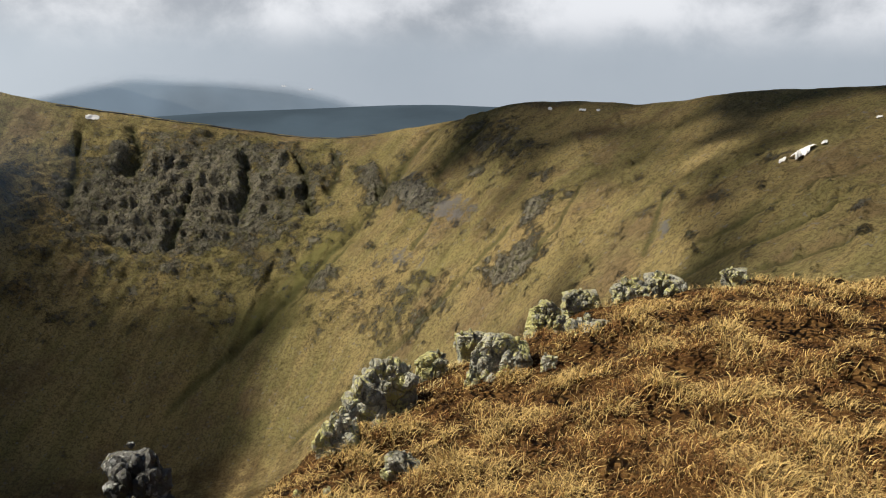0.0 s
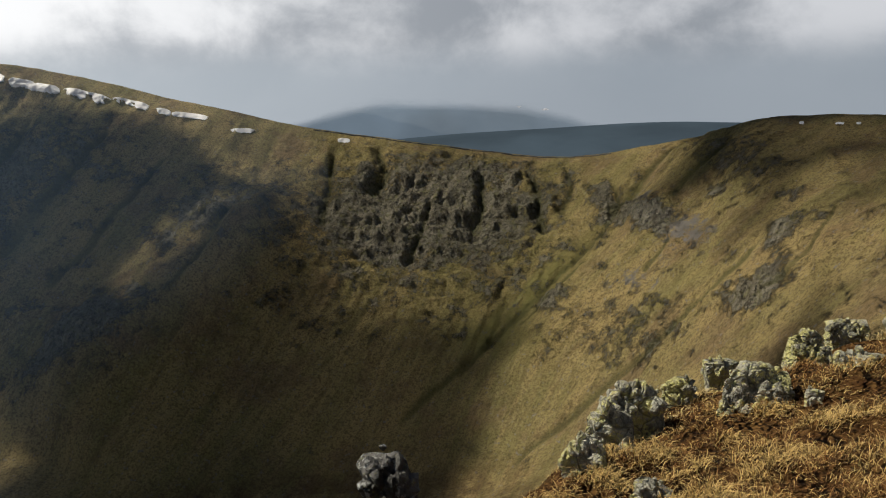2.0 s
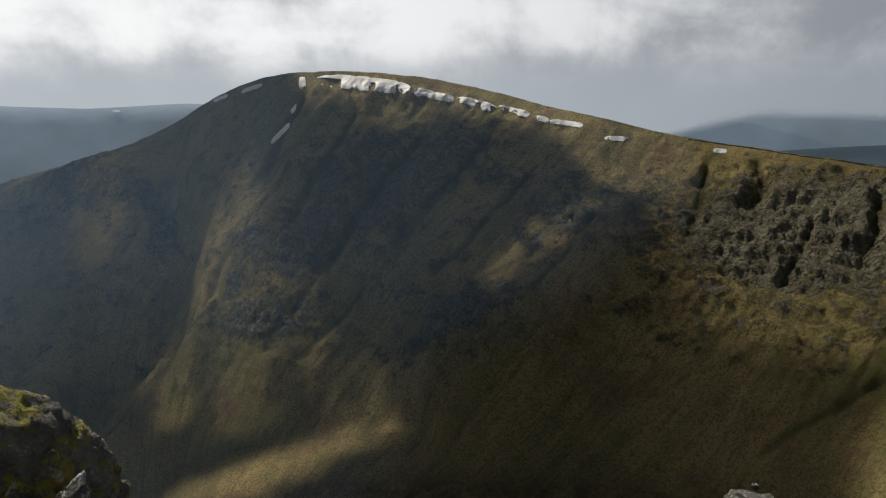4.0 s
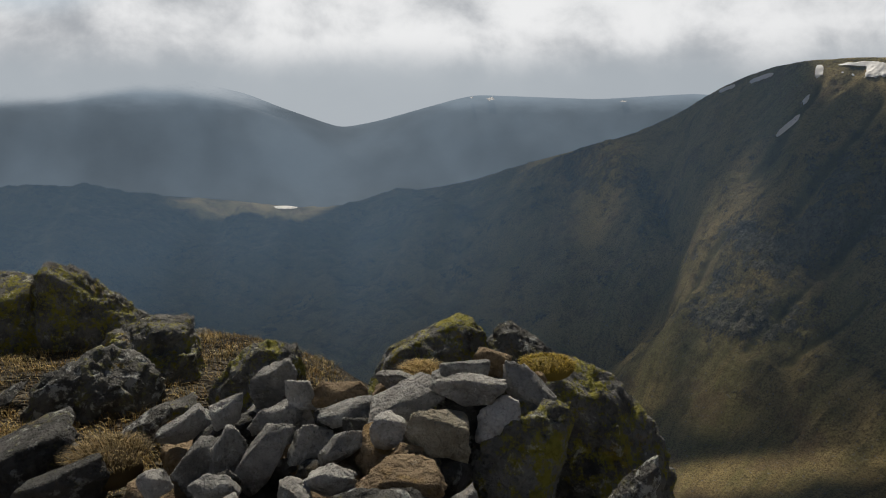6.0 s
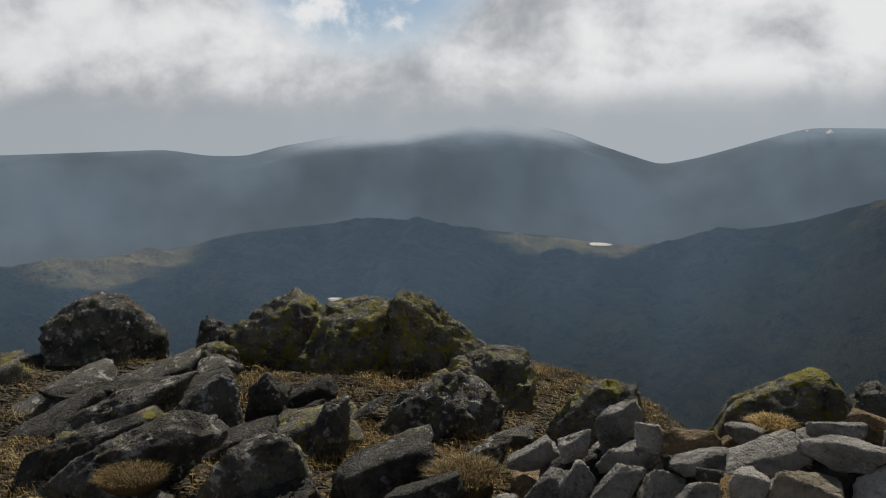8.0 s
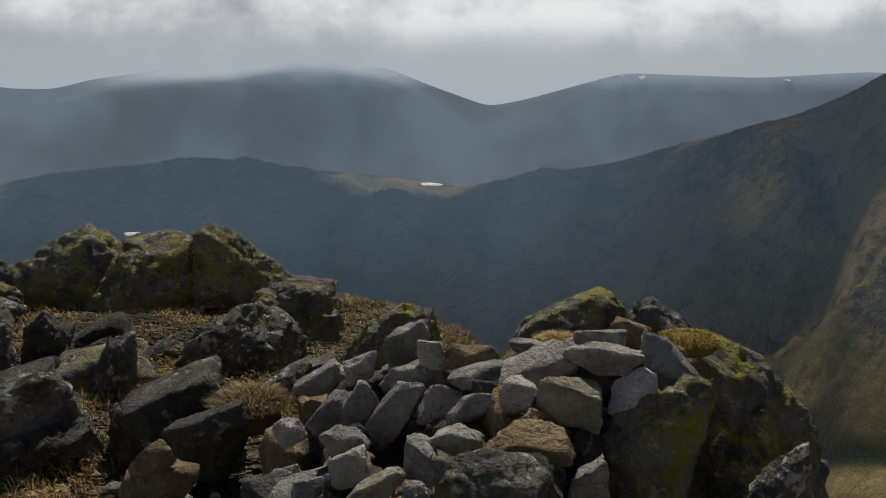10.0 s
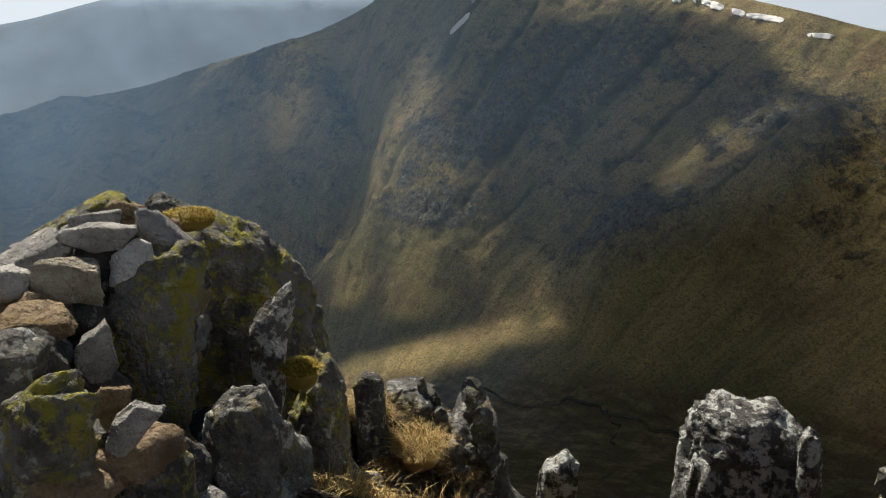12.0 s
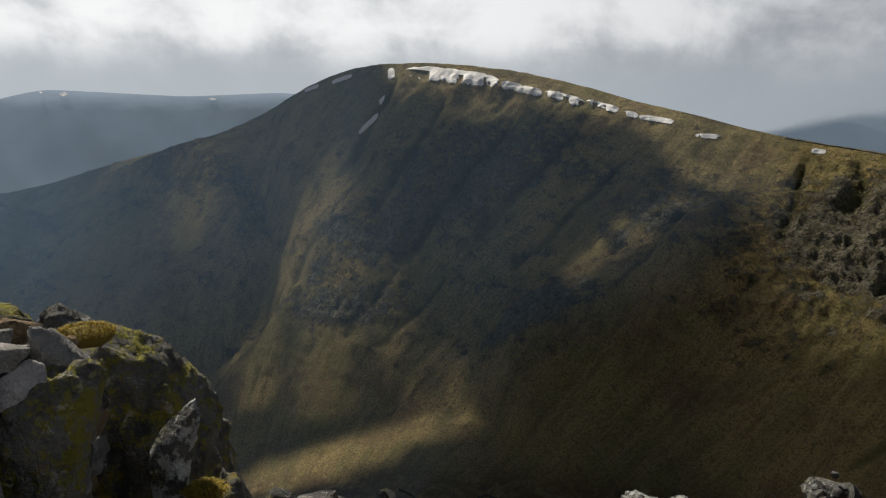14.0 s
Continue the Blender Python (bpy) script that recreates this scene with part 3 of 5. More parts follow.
def build_ground():
    az = AZ_W[None, :]
    rf, rc = floor_r(AZ_W), crest_r(AZ_W)
    rings = [np.full_like(AZ, v) for v in np.concatenate([[0.004], np.geomspace(0.5, 28, 100)])]
    rings += [28 + (rf - 28) * t for t in np.linspace(0, 1, 46)[1:]]
    rings += [rf + (rc - rf) * t for t in np.linspace(0, 1, 220)[1:]]
    rings += [rc + rc * 0.12 * t for t in np.linspace(0, 1, 12)[1:]]
    r = np.array(rings)
    azs = np.broadcast_to(az, r.shape)
    x, y, z, crag, u, fall, eye_el, gully_tint = land(azs, r)
    el = np.degrees(np.arctan2(z, r))
    scree = spot(azs, el, -0.5, -8.5, 2.2, 1.6) + spot(azs, el, 2.2, -7.0, 1.4, 1.4) + 0.5 * spot(azs, el, 11, -14.5, 1.0, 2.0) + 0.5 * spot(azs, el, 13, -16, 1.2, 0.8) \
        + 0.9 * spot(azs, el, -15.5, -9.2, 0.5, 0.9) + 0.6 * spot(azs, el, 3.0, -12, 3, 1.5)
    lush = spot(azs, el, 9.2, -12.4, 1.5, 4.2, -1.0) + 0.6 * spot(azs, el, 13, -16, 4.5, 1.8) + 0.5 * spot(azs, el, 1.5, -14, 0.6, 3.5, -1.05) + 0.5 * spot(azs, el, 3.5, -5.5, 1.0, 1.8) \
        + 0.4 * spot(azs, el, 15, -10, 8, 4) + 0.35 * spot(azs, el, 54, -11, 5, 6, -0.5)
    bog = smooth(-23.5, -26, el) * smooth(60, 200, r) * 0.6
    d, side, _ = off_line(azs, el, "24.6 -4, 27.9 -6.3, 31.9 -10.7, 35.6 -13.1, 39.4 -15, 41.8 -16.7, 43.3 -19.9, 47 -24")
    behind = np.where(el > -4, smooth(20, 32, azs), smooth(-3.5, 2.5, d * side))     # farther off than the nose, where haze is painted in
    keep = lambda v: np.clip(v, 0, 1) * (r > 60)
    tags = dict(crag=crag, gully_tint=gully_tint, scree=keep(scree), lush=keep(lush), bog=keep(bog), close=smooth(30, 14, r), stony=smooth(-1.0, -2.2, x), fall=fall, drop=eye_el,
                # mask of the painted haze: stronger westwards and higher up, in beam-like bands
                painted_haze=(0.20 * behind + 0.20 * smooth(38, 58, azs) + 0.72 * smooth(60, 84, azs)) * (0.26 + 0.74 * smooth(-21, -4, el)) * (1 + 0.25 * layers(azs * 0.22 + el * 0.05, 0 * el, 0.0, 3, 61)))
    v, q = np.stack([x, y, z], -1).reshape(-1, 3), grid_faces(len(r), len(AZ), True)
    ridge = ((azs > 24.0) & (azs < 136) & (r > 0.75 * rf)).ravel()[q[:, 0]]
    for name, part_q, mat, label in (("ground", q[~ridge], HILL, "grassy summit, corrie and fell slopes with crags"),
                                     ("backdrop_ridge", q[ridge], RIDGE, "dim shaded fell and ridge across the valley with painted haze")):
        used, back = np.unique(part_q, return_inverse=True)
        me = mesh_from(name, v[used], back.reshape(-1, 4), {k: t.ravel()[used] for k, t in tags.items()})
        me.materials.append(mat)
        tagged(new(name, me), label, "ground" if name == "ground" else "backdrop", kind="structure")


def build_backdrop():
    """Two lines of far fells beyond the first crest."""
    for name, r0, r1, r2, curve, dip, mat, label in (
            ("backdrop_middle", 1.119, 2900.0, 3100.0, middle_el, -420.0, MOOR, "dark far moor with painted haze under low cloud"),
            ("backdrop_far", 3150.0, 4300.0, 4700.0, far_el, -450.0, FAR, "far blue fells with painted haze, fading into low cloud")):
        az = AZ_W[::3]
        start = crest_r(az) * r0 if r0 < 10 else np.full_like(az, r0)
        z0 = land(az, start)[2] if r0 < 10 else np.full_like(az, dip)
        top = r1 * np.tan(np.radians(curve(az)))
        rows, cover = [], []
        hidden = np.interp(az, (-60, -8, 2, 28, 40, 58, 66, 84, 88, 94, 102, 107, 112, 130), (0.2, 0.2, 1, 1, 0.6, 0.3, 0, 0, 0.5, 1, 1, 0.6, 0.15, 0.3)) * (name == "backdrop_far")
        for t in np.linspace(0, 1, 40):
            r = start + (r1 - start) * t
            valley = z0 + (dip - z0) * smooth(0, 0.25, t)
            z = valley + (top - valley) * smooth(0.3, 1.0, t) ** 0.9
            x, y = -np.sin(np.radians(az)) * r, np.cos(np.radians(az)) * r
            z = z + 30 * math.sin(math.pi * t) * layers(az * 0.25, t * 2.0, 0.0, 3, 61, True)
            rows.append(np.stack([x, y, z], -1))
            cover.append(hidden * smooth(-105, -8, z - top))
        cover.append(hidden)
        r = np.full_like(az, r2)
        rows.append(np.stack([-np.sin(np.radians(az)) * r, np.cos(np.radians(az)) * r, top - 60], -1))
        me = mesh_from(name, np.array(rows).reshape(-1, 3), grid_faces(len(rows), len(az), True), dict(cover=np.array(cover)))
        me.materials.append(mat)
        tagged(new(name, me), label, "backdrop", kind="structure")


build_ground()
build_backdrop()


# ---- the broken cloud overhead, whose gaps let the sun through ----
CLOUD_Z = 760.0


def over(x, y, z, size_x, size_y, turn=0.0):
    """Where, in the cloud, the gap lies through which the sun reaches a place on the ground."""
    q = Vector((x, y, z)) + SUN_DIR * ((CLOUD_Z - z) / SUN_DIR.z)
    return q.x, q.y, size_x, size_y, turn


def on_slope(azs, els, start=0.8, steps=260):
    """Distances at which the far side shows at these headings and heights."""
    azs, els = np.asarray(azs, dtype=float), np.asarray(els, dtype=float)
    r = floor_r(azs)[:, None] * start + (crest_r(azs) * 1.003 - floor_r(azs) * start)[:, None] * np.linspace(0, 1, steps)[None, :]
    z = land(np.broadcast_to(azs[:, None], r.shape), r)[2]
    seen = np.maximum.accumulate(np.degrees(np.arctan2(z, r)), axis=1) + np.arange(steps)[None, :] * 1e-7
    if els.ndim == 1:
        return np.array([np.interp(e, t, d) for e, t, d in zip(els, seen, r)])
    return np.array([np.interp(e, t, d) for e, t, d in zip(els, seen, r)])


GAPS = [(*over(0, 0, -2, 85, 85), 1.0), (*over(40, 60, -20, 90, 90), 1.0), (*over(90, 150, -60, 75, 75), 1.0), (*over(50, 190, -85, 55, 55), 1.0)]
SUNNY = []
for place in (
        # the corrie: its sunny side, the headwall, the dim upper slopes
        "11 -22.5 34 .95", "9 -19.5 38 .95", "6.6 -16.8 42 .95", "4.6 -14 52 .95", "4 -19 75 1", "3 -12 85 .95", "0 -16 85 1", "-2 -8 50 .8", "-5 -12 70 1", "-9.5 -9 45 .95",
        "-12.5 -11.5 42 1", "-14.5 -8 26 1", "-17 -5 20 .95", "-18.6 -3.8 16 .85", "-29 -12 40 .85", "-30 -9 40 .7", "6 -9 65 .85", "9 -11.5 55 .8", "7 -25.5 50 1", "10 -24.5 40 1",
        "3 -23 65 1", "13.5 -26.3 28 .9", "12 -6 75 .75", "17 -7 65 .72", "21 -8.5 48 .68", "22 -10.5 42 .5", "25 -5 40 .5", "23 -4 42 .7", "20 -3.5 65 .75", "8 -5 65 .75", "3 -4 65 .8", "27 -2 38 .8", "16 -11 45 .65",
        "-27 -7 40 .7", "-28 -3 40 .5", "-20.5 -5.5 36 .35", "-25 -5 46 .55", "-31 -5 40 .5", "-9 -2 40 .2", "-11 -4.5 35 .45", "-15 -1.5 40 .4", "-23.5 -3.7 22 .8", "-26 -1 40 .4", "-31 -1 60 .45", "-25 -10 30 .75", "-5 -2.6 45 .12",
        # the snowy fell: weak light on its broken side, a tongue on the valley floor, a streak on the spur
        "55.3 -6 30 .5", "57.3 -9.5 34 .62", "52 -9.5 36 .08", "58.6 -12.5 34 .62", "54.6 -12.5 34 .45", "56 -16 36 .45", "51.6 -14 24 .36", "60.5 -18 30 .45", "-26 -8 30 .5", "61.5 -16.5 30 .3", "-13.5 -5.5 30 .6", "50 -17 30 .1", "-9 -5.5 35 .7",
        "-16 -3 25 .5", "-14.5 -12.5 28 1", "-12 -9.5 32 1", "18 -18 60 .08", "23 -15 50 .06", "22 -21 60 .05", "61 -25.2 24 .85", "58 -24.6 25 .85", "55 -23.8 24 .85", "52 -23 23 .8", "49 -22 20 .75", "46 -21 16 .6", "31.5 -6 16 .8", "33.2 -6.9 15 .85", "34.8 -8 14 .85", "36.5 -9.4 13 .8", "38.2 -10.8 12 .7", "30.5 -3.4 20 .8", "28.4 -2 22 .8",
        "30 -3 30 .4", "33 -.6 22 .6", "50.5 3.2 24 1", "48.3 3.3 26 1", "46 3.2 26 1", "43.8 2.9 26 1", "41.5 2.5 26 1", "39.3 2 26 1", "37 1.3 26 1", "34.8 .7 26 1", "32.4 .1 26 1",
        "88 -6.4 90 .8", "91.5 -6.1 80 .7", "85 -7 70 .8", "117 -6.5 110 .9", "121 -7 110 .9", "66.5 -2.7 60 .3", "64.5 -4 60 .25", "69 -3.7 50 .25"):
    SUNNY.append(tuple(map(float, place.split())))
az, el, size, weight = (np.array(v) for v in zip(*SUNNY))
px, py, pz = land(az, on_slope(az, el))[:3]
for k in range(len(az)):
    GAPS.append((*over(px[k], py[k], pz[k], size[k], size[k]), weight[k]))


def build_cloud():
    """Thick where it is dark below, thin at the edges of its gaps, where some sun comes through."""
    m, n = material("grey_cloud")
    t = n.add("ShaderNodeBsdfTranslucent")
    n.wire((0.096, 0.138, 0.212), t.inputs[0])
    blend = n.add("ShaderNodeMixShader")
    n.wire(n.attr("thick"), blend.inputs[0])
    n.tree.links.new(n.add("ShaderNodeBsdfTransparent").outputs[0], blend.inputs[1])
    n.tree.links.new(t.outputs[0], blend.inputs[2])
    n.tree.links.new(blend.outputs[0], n.add("ShaderNodeOutputMaterial").inputs[0])
    x, y = np.meshgrid(np.concatenate([np.arange(-3700, 1200, 16.0), np.arange(1200, 1700, 90.0)]), np.concatenate([np.arange(-1720, -1000, 90.0), np.arange(-1000, 1700, 16.0), np.arange(1700, 3900, 90.0)]), indexing="ij")
    wob = 0.34 * layers(x / 70, y / 70, 3.0, 4, 73, False, 0.6)
    open_sky = np.zeros_like(x)
    for gx, gy, sx, sy, turn, weight in GAPS:
        d = np.hypot((x - gx) / sx, (y - gy) / sy) + wob
        open_sky = np.maximum(open_sky, weight * smooth(1.45, 0.55, d))
    thick = 1 - open_sky
    keep = thick > 0.03
    deep = 2 + 8 * thick
    lump = 5 * layers(x / 120, y / 120, 1.0, 3, 77)
    rows, cols = x.shape
    top = np.stack([x, y, CLOUD_Z + deep + lump], -1).reshape(-1, 3)
    low = np.stack([x, y, CLOUD_Z - 0.25 * deep + 0.3 * lump], -1).reshape(-1, 3)
    q = grid_faces(rows, cols)
    q = q[keep.ravel()[q].sum(1) >= 3]
    each = 1 - np.sqrt(1 - np.clip(thick, 0, 1))     # two skins, one above the other
    me = mesh_from("cloud_layer", np.concatenate([top, low]), np.concatenate([q[:, ::-1], q + len(top)]), dict(thick=np.concatenate([each.ravel(), each.ravel()])))
    me.materials.append(m)
    tagged(new("cloud_layer", me), "broken grey cloud layer with gaps over the fells", "cloud", kind="structure")


build_cloud()


# ---- rock ----
PALE = make_rock("pale_grey_stone", (0.56, 0.54, 0.505), (0.24, 0.232, 0.215), 0.08, 0.25, 0.35)
GREY = make_rock("grey_stone", (0.40, 0.39, 0.37), (0.145, 0.142, 0.135), 0.15, 0.2, 0.3)
BROWN = make_rock("brown_stained_stone", (0.37, 0.275, 0.17), (0.16, 0.11, 0.065), 0.2, 0.4, 0.15)
OCHRE = make_rock("grey_stone_with_ochre_stain", (0.54, 0.50, 0.41), (0.27, 0.235, 0.17), 0.15, 0.8, 0.3)
WHITE = make_rock("white_quartz_stone", (0.74, 0.72, 0.69), (0.48, 0.455, 0.425), 0.0, 0.3, 0.5)
DARK = make_rock("dark_slate", (0.12, 0.117, 0.11), (0.036, 0.0355, 0.034), 0.3, 0.2, 0.25)
LICHEN = make_rock("crag_with_green_lichen", (0.25, 0.243, 0.222), (0.07, 0.069, 0.064), 0.9, 0.45, 0.35, (0.27, 0.25, 0.045), 0.1)
ROUGH = make_rock("rough_dark_crag", (0.20, 0.195, 0.18), (0.045, 0.045, 0.042), 0.45, 0.25, 0.5, (0.24, 0.23, 0.06), 0.08)
RIM = make_rock("crag_with_pale_lichen", (0.62, 0.60, 0.48), (0.17, 0.165, 0.13), 0.95, 0.2, 0.3, (0.64, 0.60, 0.25), 0.45)
WHITELICHEN = make_rock("dark_crag_with_white_lichen", (0.16, 0.155, 0.145), (0.04, 0.04, 0.038), 0.35, 0.2, 0.95)

LOOK = {"pale_grey_stone": "pale grey angular stone piled on the cairn", "grey_stone": "grey weathered stone wedged in the cairn",
        "brown_stained_stone": "rust-brown stained stone in the cairn heap", "grey_stone_with_ochre_stain": "grey stone with ochre stain in the cairn",
        "white_quartz_stone": "white quartz stone propped on the cairn", "dark_slate": "dark shaded slate stone in the heap",
        "crag_with_green_lichen": "dark crag rock patched with yellow-green lichen", "rough_dark_crag": "rough blackish crag rock with pale flecks",
        "crag_with_pale_lichen": "broken crag with pale lichen on the grass rim", "dark_crag_with_white_lichen": "dark crag rock crusted with white lichen"}
SPHERES = {}


def sphere(level):
    if level not in SPHERES:
        bm = bmesh.new()
        bmesh.ops.create_icosphere(bm, subdivisions=level, radius=1.0)
        bm.verts.ensure_lookup_table()
        SPHERES[level] = (np.array([v.co[:] for v in bm.verts]), np.array([[v.index for v in f.verts] for f in bm.faces]))
        bm.free()
    return SPHERES[level]


def rock_points(seed, level=4, flat=False, jag=1.0, edge=60.0, full=False):
    """A worn, many-faced block that fills a box of one unit."""
    rng = np.random.default_rng(seed)
    d, faces = sphere(level)
    n = rng.normal(size=(9, 3))
    n /= np.linalg.norm(n, axis=1)[:, None]
    h = rng.uniform(0.76, 1.0, 9) if full else rng.uniform(0.60, 0.97, 9)
    box = np.array([[1, 0, 0], [-1, 0, 0], [0, 1, 0], [0, -1, 0], [0, 0, 1], [0, 0, -1]], dtype=float) + rng.normal(size=(6, 3)) * (0.10 if flat else 0.2)
    box /= np.linalg.norm(box, axis=1)[:, None]
    n, h = np.concatenate([n, box]), np.concatenate([h, rng.uniform(0.72, 1.0, 6)])
    k = np.maximum(d @ n.T, 0) / h[None, :]
    v = d / (np.sum(k ** edge, axis=1) ** (1 / edge))[:, None]
    o = seed * 3.7
    rough = 0.07 * layers(v[:, 0] * 1.6 + o, v[:, 1] * 1.6, v[:, 2] * 1.6, 3, seed % 50)
    rough = rough + 0.045 * layers(v[:, 0] * 4 + o, v[:, 1] * 4, v[:, 2] * 4, 4, seed % 47, True, 0.65)
    if level >= 4:
        bed = v[:, 2] * 4.2 + v[:, 0] * 1.1 + 0.5 * layers(v[:, 0] * 1.5, v[:, 1] * 1.5, v[:, 2] * 1.5 + o, 2, seed % 43)
        rough = rough - 0.035 * np.maximum(0, 1 - np.abs((bed % 1.0) - 0.5) * 9)
    v = v * (1 + jag * rough)[:, None]
    lo, hi = v.min(0), v.max(0)
    return (v - (lo + hi) / 2) / (hi - lo), faces


def weather(v, seed, amount=1.0):
    """Pits, steps and cracks, in metres, pushed in along the way from the middle."""
    o = seed * 1.37
    x, y, z = v[:, 0] + o, v[:, 1] - o, v[:, 2]
    d = 0.045 * layers(x * 3.2, y * 3.2, z * 3.2, 3, seed % 41) + 0.060 * layers(x * 8, y * 8, z * 8, 4, seed % 37, True, 0.6)
    d = d - 0.02 + 0.016 * layers(x * 24, y * 24, z * 24, 2, seed % 31, True)
    tilt = 0.5 * math.sin(seed)
    bed = (z + tilt * x) * 7.5 + 0.9 * layers(x * 2.5, y * 2.5, z * 2.5, 2, seed % 29)
    d = d - 0.022 * np.maximum(0, 1 - np.abs((bed % 1.0) - 0.5) * 7)
    size = np.linalg.norm(v, axis=1)
    room = np.clip(size / 0.30, 0.15, 1.0)
    return v * (1 + amount * room * d / np.maximum(size, 0.03))[:, None]


def rooted(v, want):
    """Draws the underside down to the ground."""
    low = v[:, 2].min()
    if low > want:
        under = np.clip(v[:, 2] / low, 0, 1)
        v[:, :2] *= (1 / np.maximum(0.5, np.sqrt(1 - 0.75 * under ** 2)))[:, None]
        v[:, 2] = np.where(v[:, 2] < 0, v[:, 2] * want / low, v[:, 2])
    return v


def block(x, y, z, turn, deep, outline, seed, mat):
    """A rooted block of crag: its faces stand on the edges of an outline, with a bent front and back."""
    rng = np.random.default_rng(seed)
    pts = [tuple(map(float, p.split())) for p in outline.split(",")]
    n, h = [], []
    for (x0, z0), (x1, z1) in zip(pts, pts[1:] + pts[:1]):
        length = math.hypot(x1 - x0, z1 - z0)
        if length < 0.01:
            continue
        nx, nz = (z1 - z0) / length, (x0 - x1) / length
        away = nx * x0 + nz * z0
        for side in (-1, 1):
            bend = side * rng.uniform(0.12, 0.55)
            n.append((nx, bend, nz))
            h.append(max(0.02, away) / math.sqrt(1 + bend * bend))
            nick = side * rng.uniform(0.8, 1.6)
            n.append((nx, nick, nz))
            h.append((max(0.02, away) + 0.22 * abs(nick) * deep) / math.sqrt(1 + nick * nick))
    for k in range(3):
        for side in (-1, 1):
            n.append((rng.uniform(-0.45, 0.45), side, rng.uniform(-0.35, 0.35)))
            h.append(deep * rng.uniform(0.42, 0.52))
    n, h = np.array(n), np.array(h)
    n /= np.linalg.norm(n, axis=1)[:, None]
    d, faces = sphere(5)
    span = np.array([max(p[0] for p in pts) - min(p[0] for p in pts), deep, max(p[1] for p in pts) - min(p[1] for p in pts)])
    d = d * span / span.max()
    k = np.maximum(d @ n.T, 0) / h[None, :]
    v = d / (np.sum(k ** 70, axis=1) ** (1 / 70))[:, None]
    v = rooted(weather(v, seed), floor_at(x, y) - z - 0.1)
    me = mesh_from("boulder", v, faces)
    me.materials.append(mat)
    ob = new("boulder", me)
    ob.matrix_basis = pose(x, y, z, 0, 0, turn)
    return tagged(ob, LOOK[mat.name], "rock", "rocks of the summit outcrop")


def set_rock(name, x, y, z, w, d, h, turn, tilt, seed, mat, level=4, flat=False, jag=1.0, foot=None, parent=None, full=False, shade=True):
    v, faces = rock_points(seed, level, flat, jag, full=full)
    v = weather(v * np.array([w, d, h]), seed, 0.6)
    a = radians(-tilt)
    c, s = math.cos(a), math.sin(a)
    v = np.stack([v[:, 0] * c + v[:, 2] * s, v[:, 1], -v[:, 0] * s + v[:, 2] * c], -1)
    if foot is not None:
        v = rooted(v, foot - z - 0.08)
    me = mesh_from(name, v, faces, None, shade)
    me.materials.append(mat)
    ob = new(name, me)
    ob.matrix_basis = pose(x, y, z, 0, 0, turn)
    if parent:
        ob.parent = parent
    return ob


HEAP = []


def floor_at(x, y):
    return float(summit(np.array([x]), np.array([y]))[0])


def stone(x, y, z, w, d, h, turn, tilt, seed, mat, flat=False):
    ob = set_rock("cairn_stone", x, y, z, w, d, h, turn, tilt, seed, mat, flat=flat)
    HEAP.append((x, y, z, max(w, h) * abs(math.sin(radians(tilt))) + min(w, h) * abs(math.cos(radians(tilt))), seed))
    return tagged(ob, LOOK[mat.name], "stone", "stones of the summit cairn")


def boulder(x, y, z, w, d, h, turn, tilt, seed, mat, flat=False):
    big = max(w, h) > 0.7
    ob = set_rock("boulder", x, y, z, w, d, h, turn, tilt, seed, mat, 5 if big else 4, flat, 1.4, floor_at(x, y), None, True)
    return tagged(ob, LOOK[mat.name], "rock", "rocks of the summit outcrop")


def crag(x, y, z, w, d, h, turn, seed, mat, pieces, low=0.25):
    """A broken crag: blocks that stand close together out of the turf."""
    rng = np.random.default_rng(seed)
    base = new("crag")
    base.matrix_basis = pose(x, y, z - h / 2, 0, 0, turn)
    tagged(base, LOOK[mat.name], "crag", "crags of the grass rim")
    set_rock("block", 0, 0.3 * d, h * 0.35, w * 0.95, d * 1.1, h * 0.8, 0, rng.uniform(-8, 8), seed * 20, mat, 3, False, 1.3, min(-0.1, floor_at(x, y) - z + h / 2 - 0.15), base, True, False)
    dip = rng.uniform(-18, 18)
    big = math.sqrt(w * h)
    for k in range(1, pieces):
        along = rng.uniform(-0.5, 0.5)
        size = big * rng.uniform(0.16, 0.42)
        dome = math.sqrt(max(0.0, 1 - (along * 1.75) ** 2))
        top = h * dome * rng.uniform(low, 1.0)
        depth = max(-0.5, -0.45 + 0.7 * top / h) + rng.uniform(-0.15, 0.1)
        set_rock("block", along * (w - size * 0.4), depth * d, top - size * 0.35, size * rng.uniform(0.4, 0.9), size * rng.uniform(0.5, 1.0), size * rng.uniform(0.6, 1.1),
                 rng.uniform(-40, 40), dip + rng.uniform(-25, 25), seed * 90 + k, mat, 2, True, 0.9, None, base, False, False)
    return base


stone(-3.32, 0.81, -1.06, 0.313, 0.169, 0.134, 75, 4, 1, PALE)
stone(-3.24, 0.91, -1.18, 0.201, 0.160, 0.227, 72, 10, 2, WHITE)
stone(-3.47, 0.83, -1.03, 0.223, 0.107, 0.095, 75, 3, 3, GREY)
stone(-3.56, 0.98, -1.04, 0.184, 0.109, 0.136, 73, -8, 4, BROWN)
stone(-3.35, 1.06, -1.09, 0.305, 0.147, 0.149, 70, -52, 5, GREY)
stone(-3.46, 1.15, -1.11, 0.081, 0.064, 0.109, 69, -30, 6, BROWN)
stone(-3.17, 0.65, -1.18, 0.264, 0.142, 0.177, 77, -18, 7, OCHRE)
stone(-3.23, 0.46, -1.17, 0.141, 0.112, 0.145, 81, 10, 8, PALE)
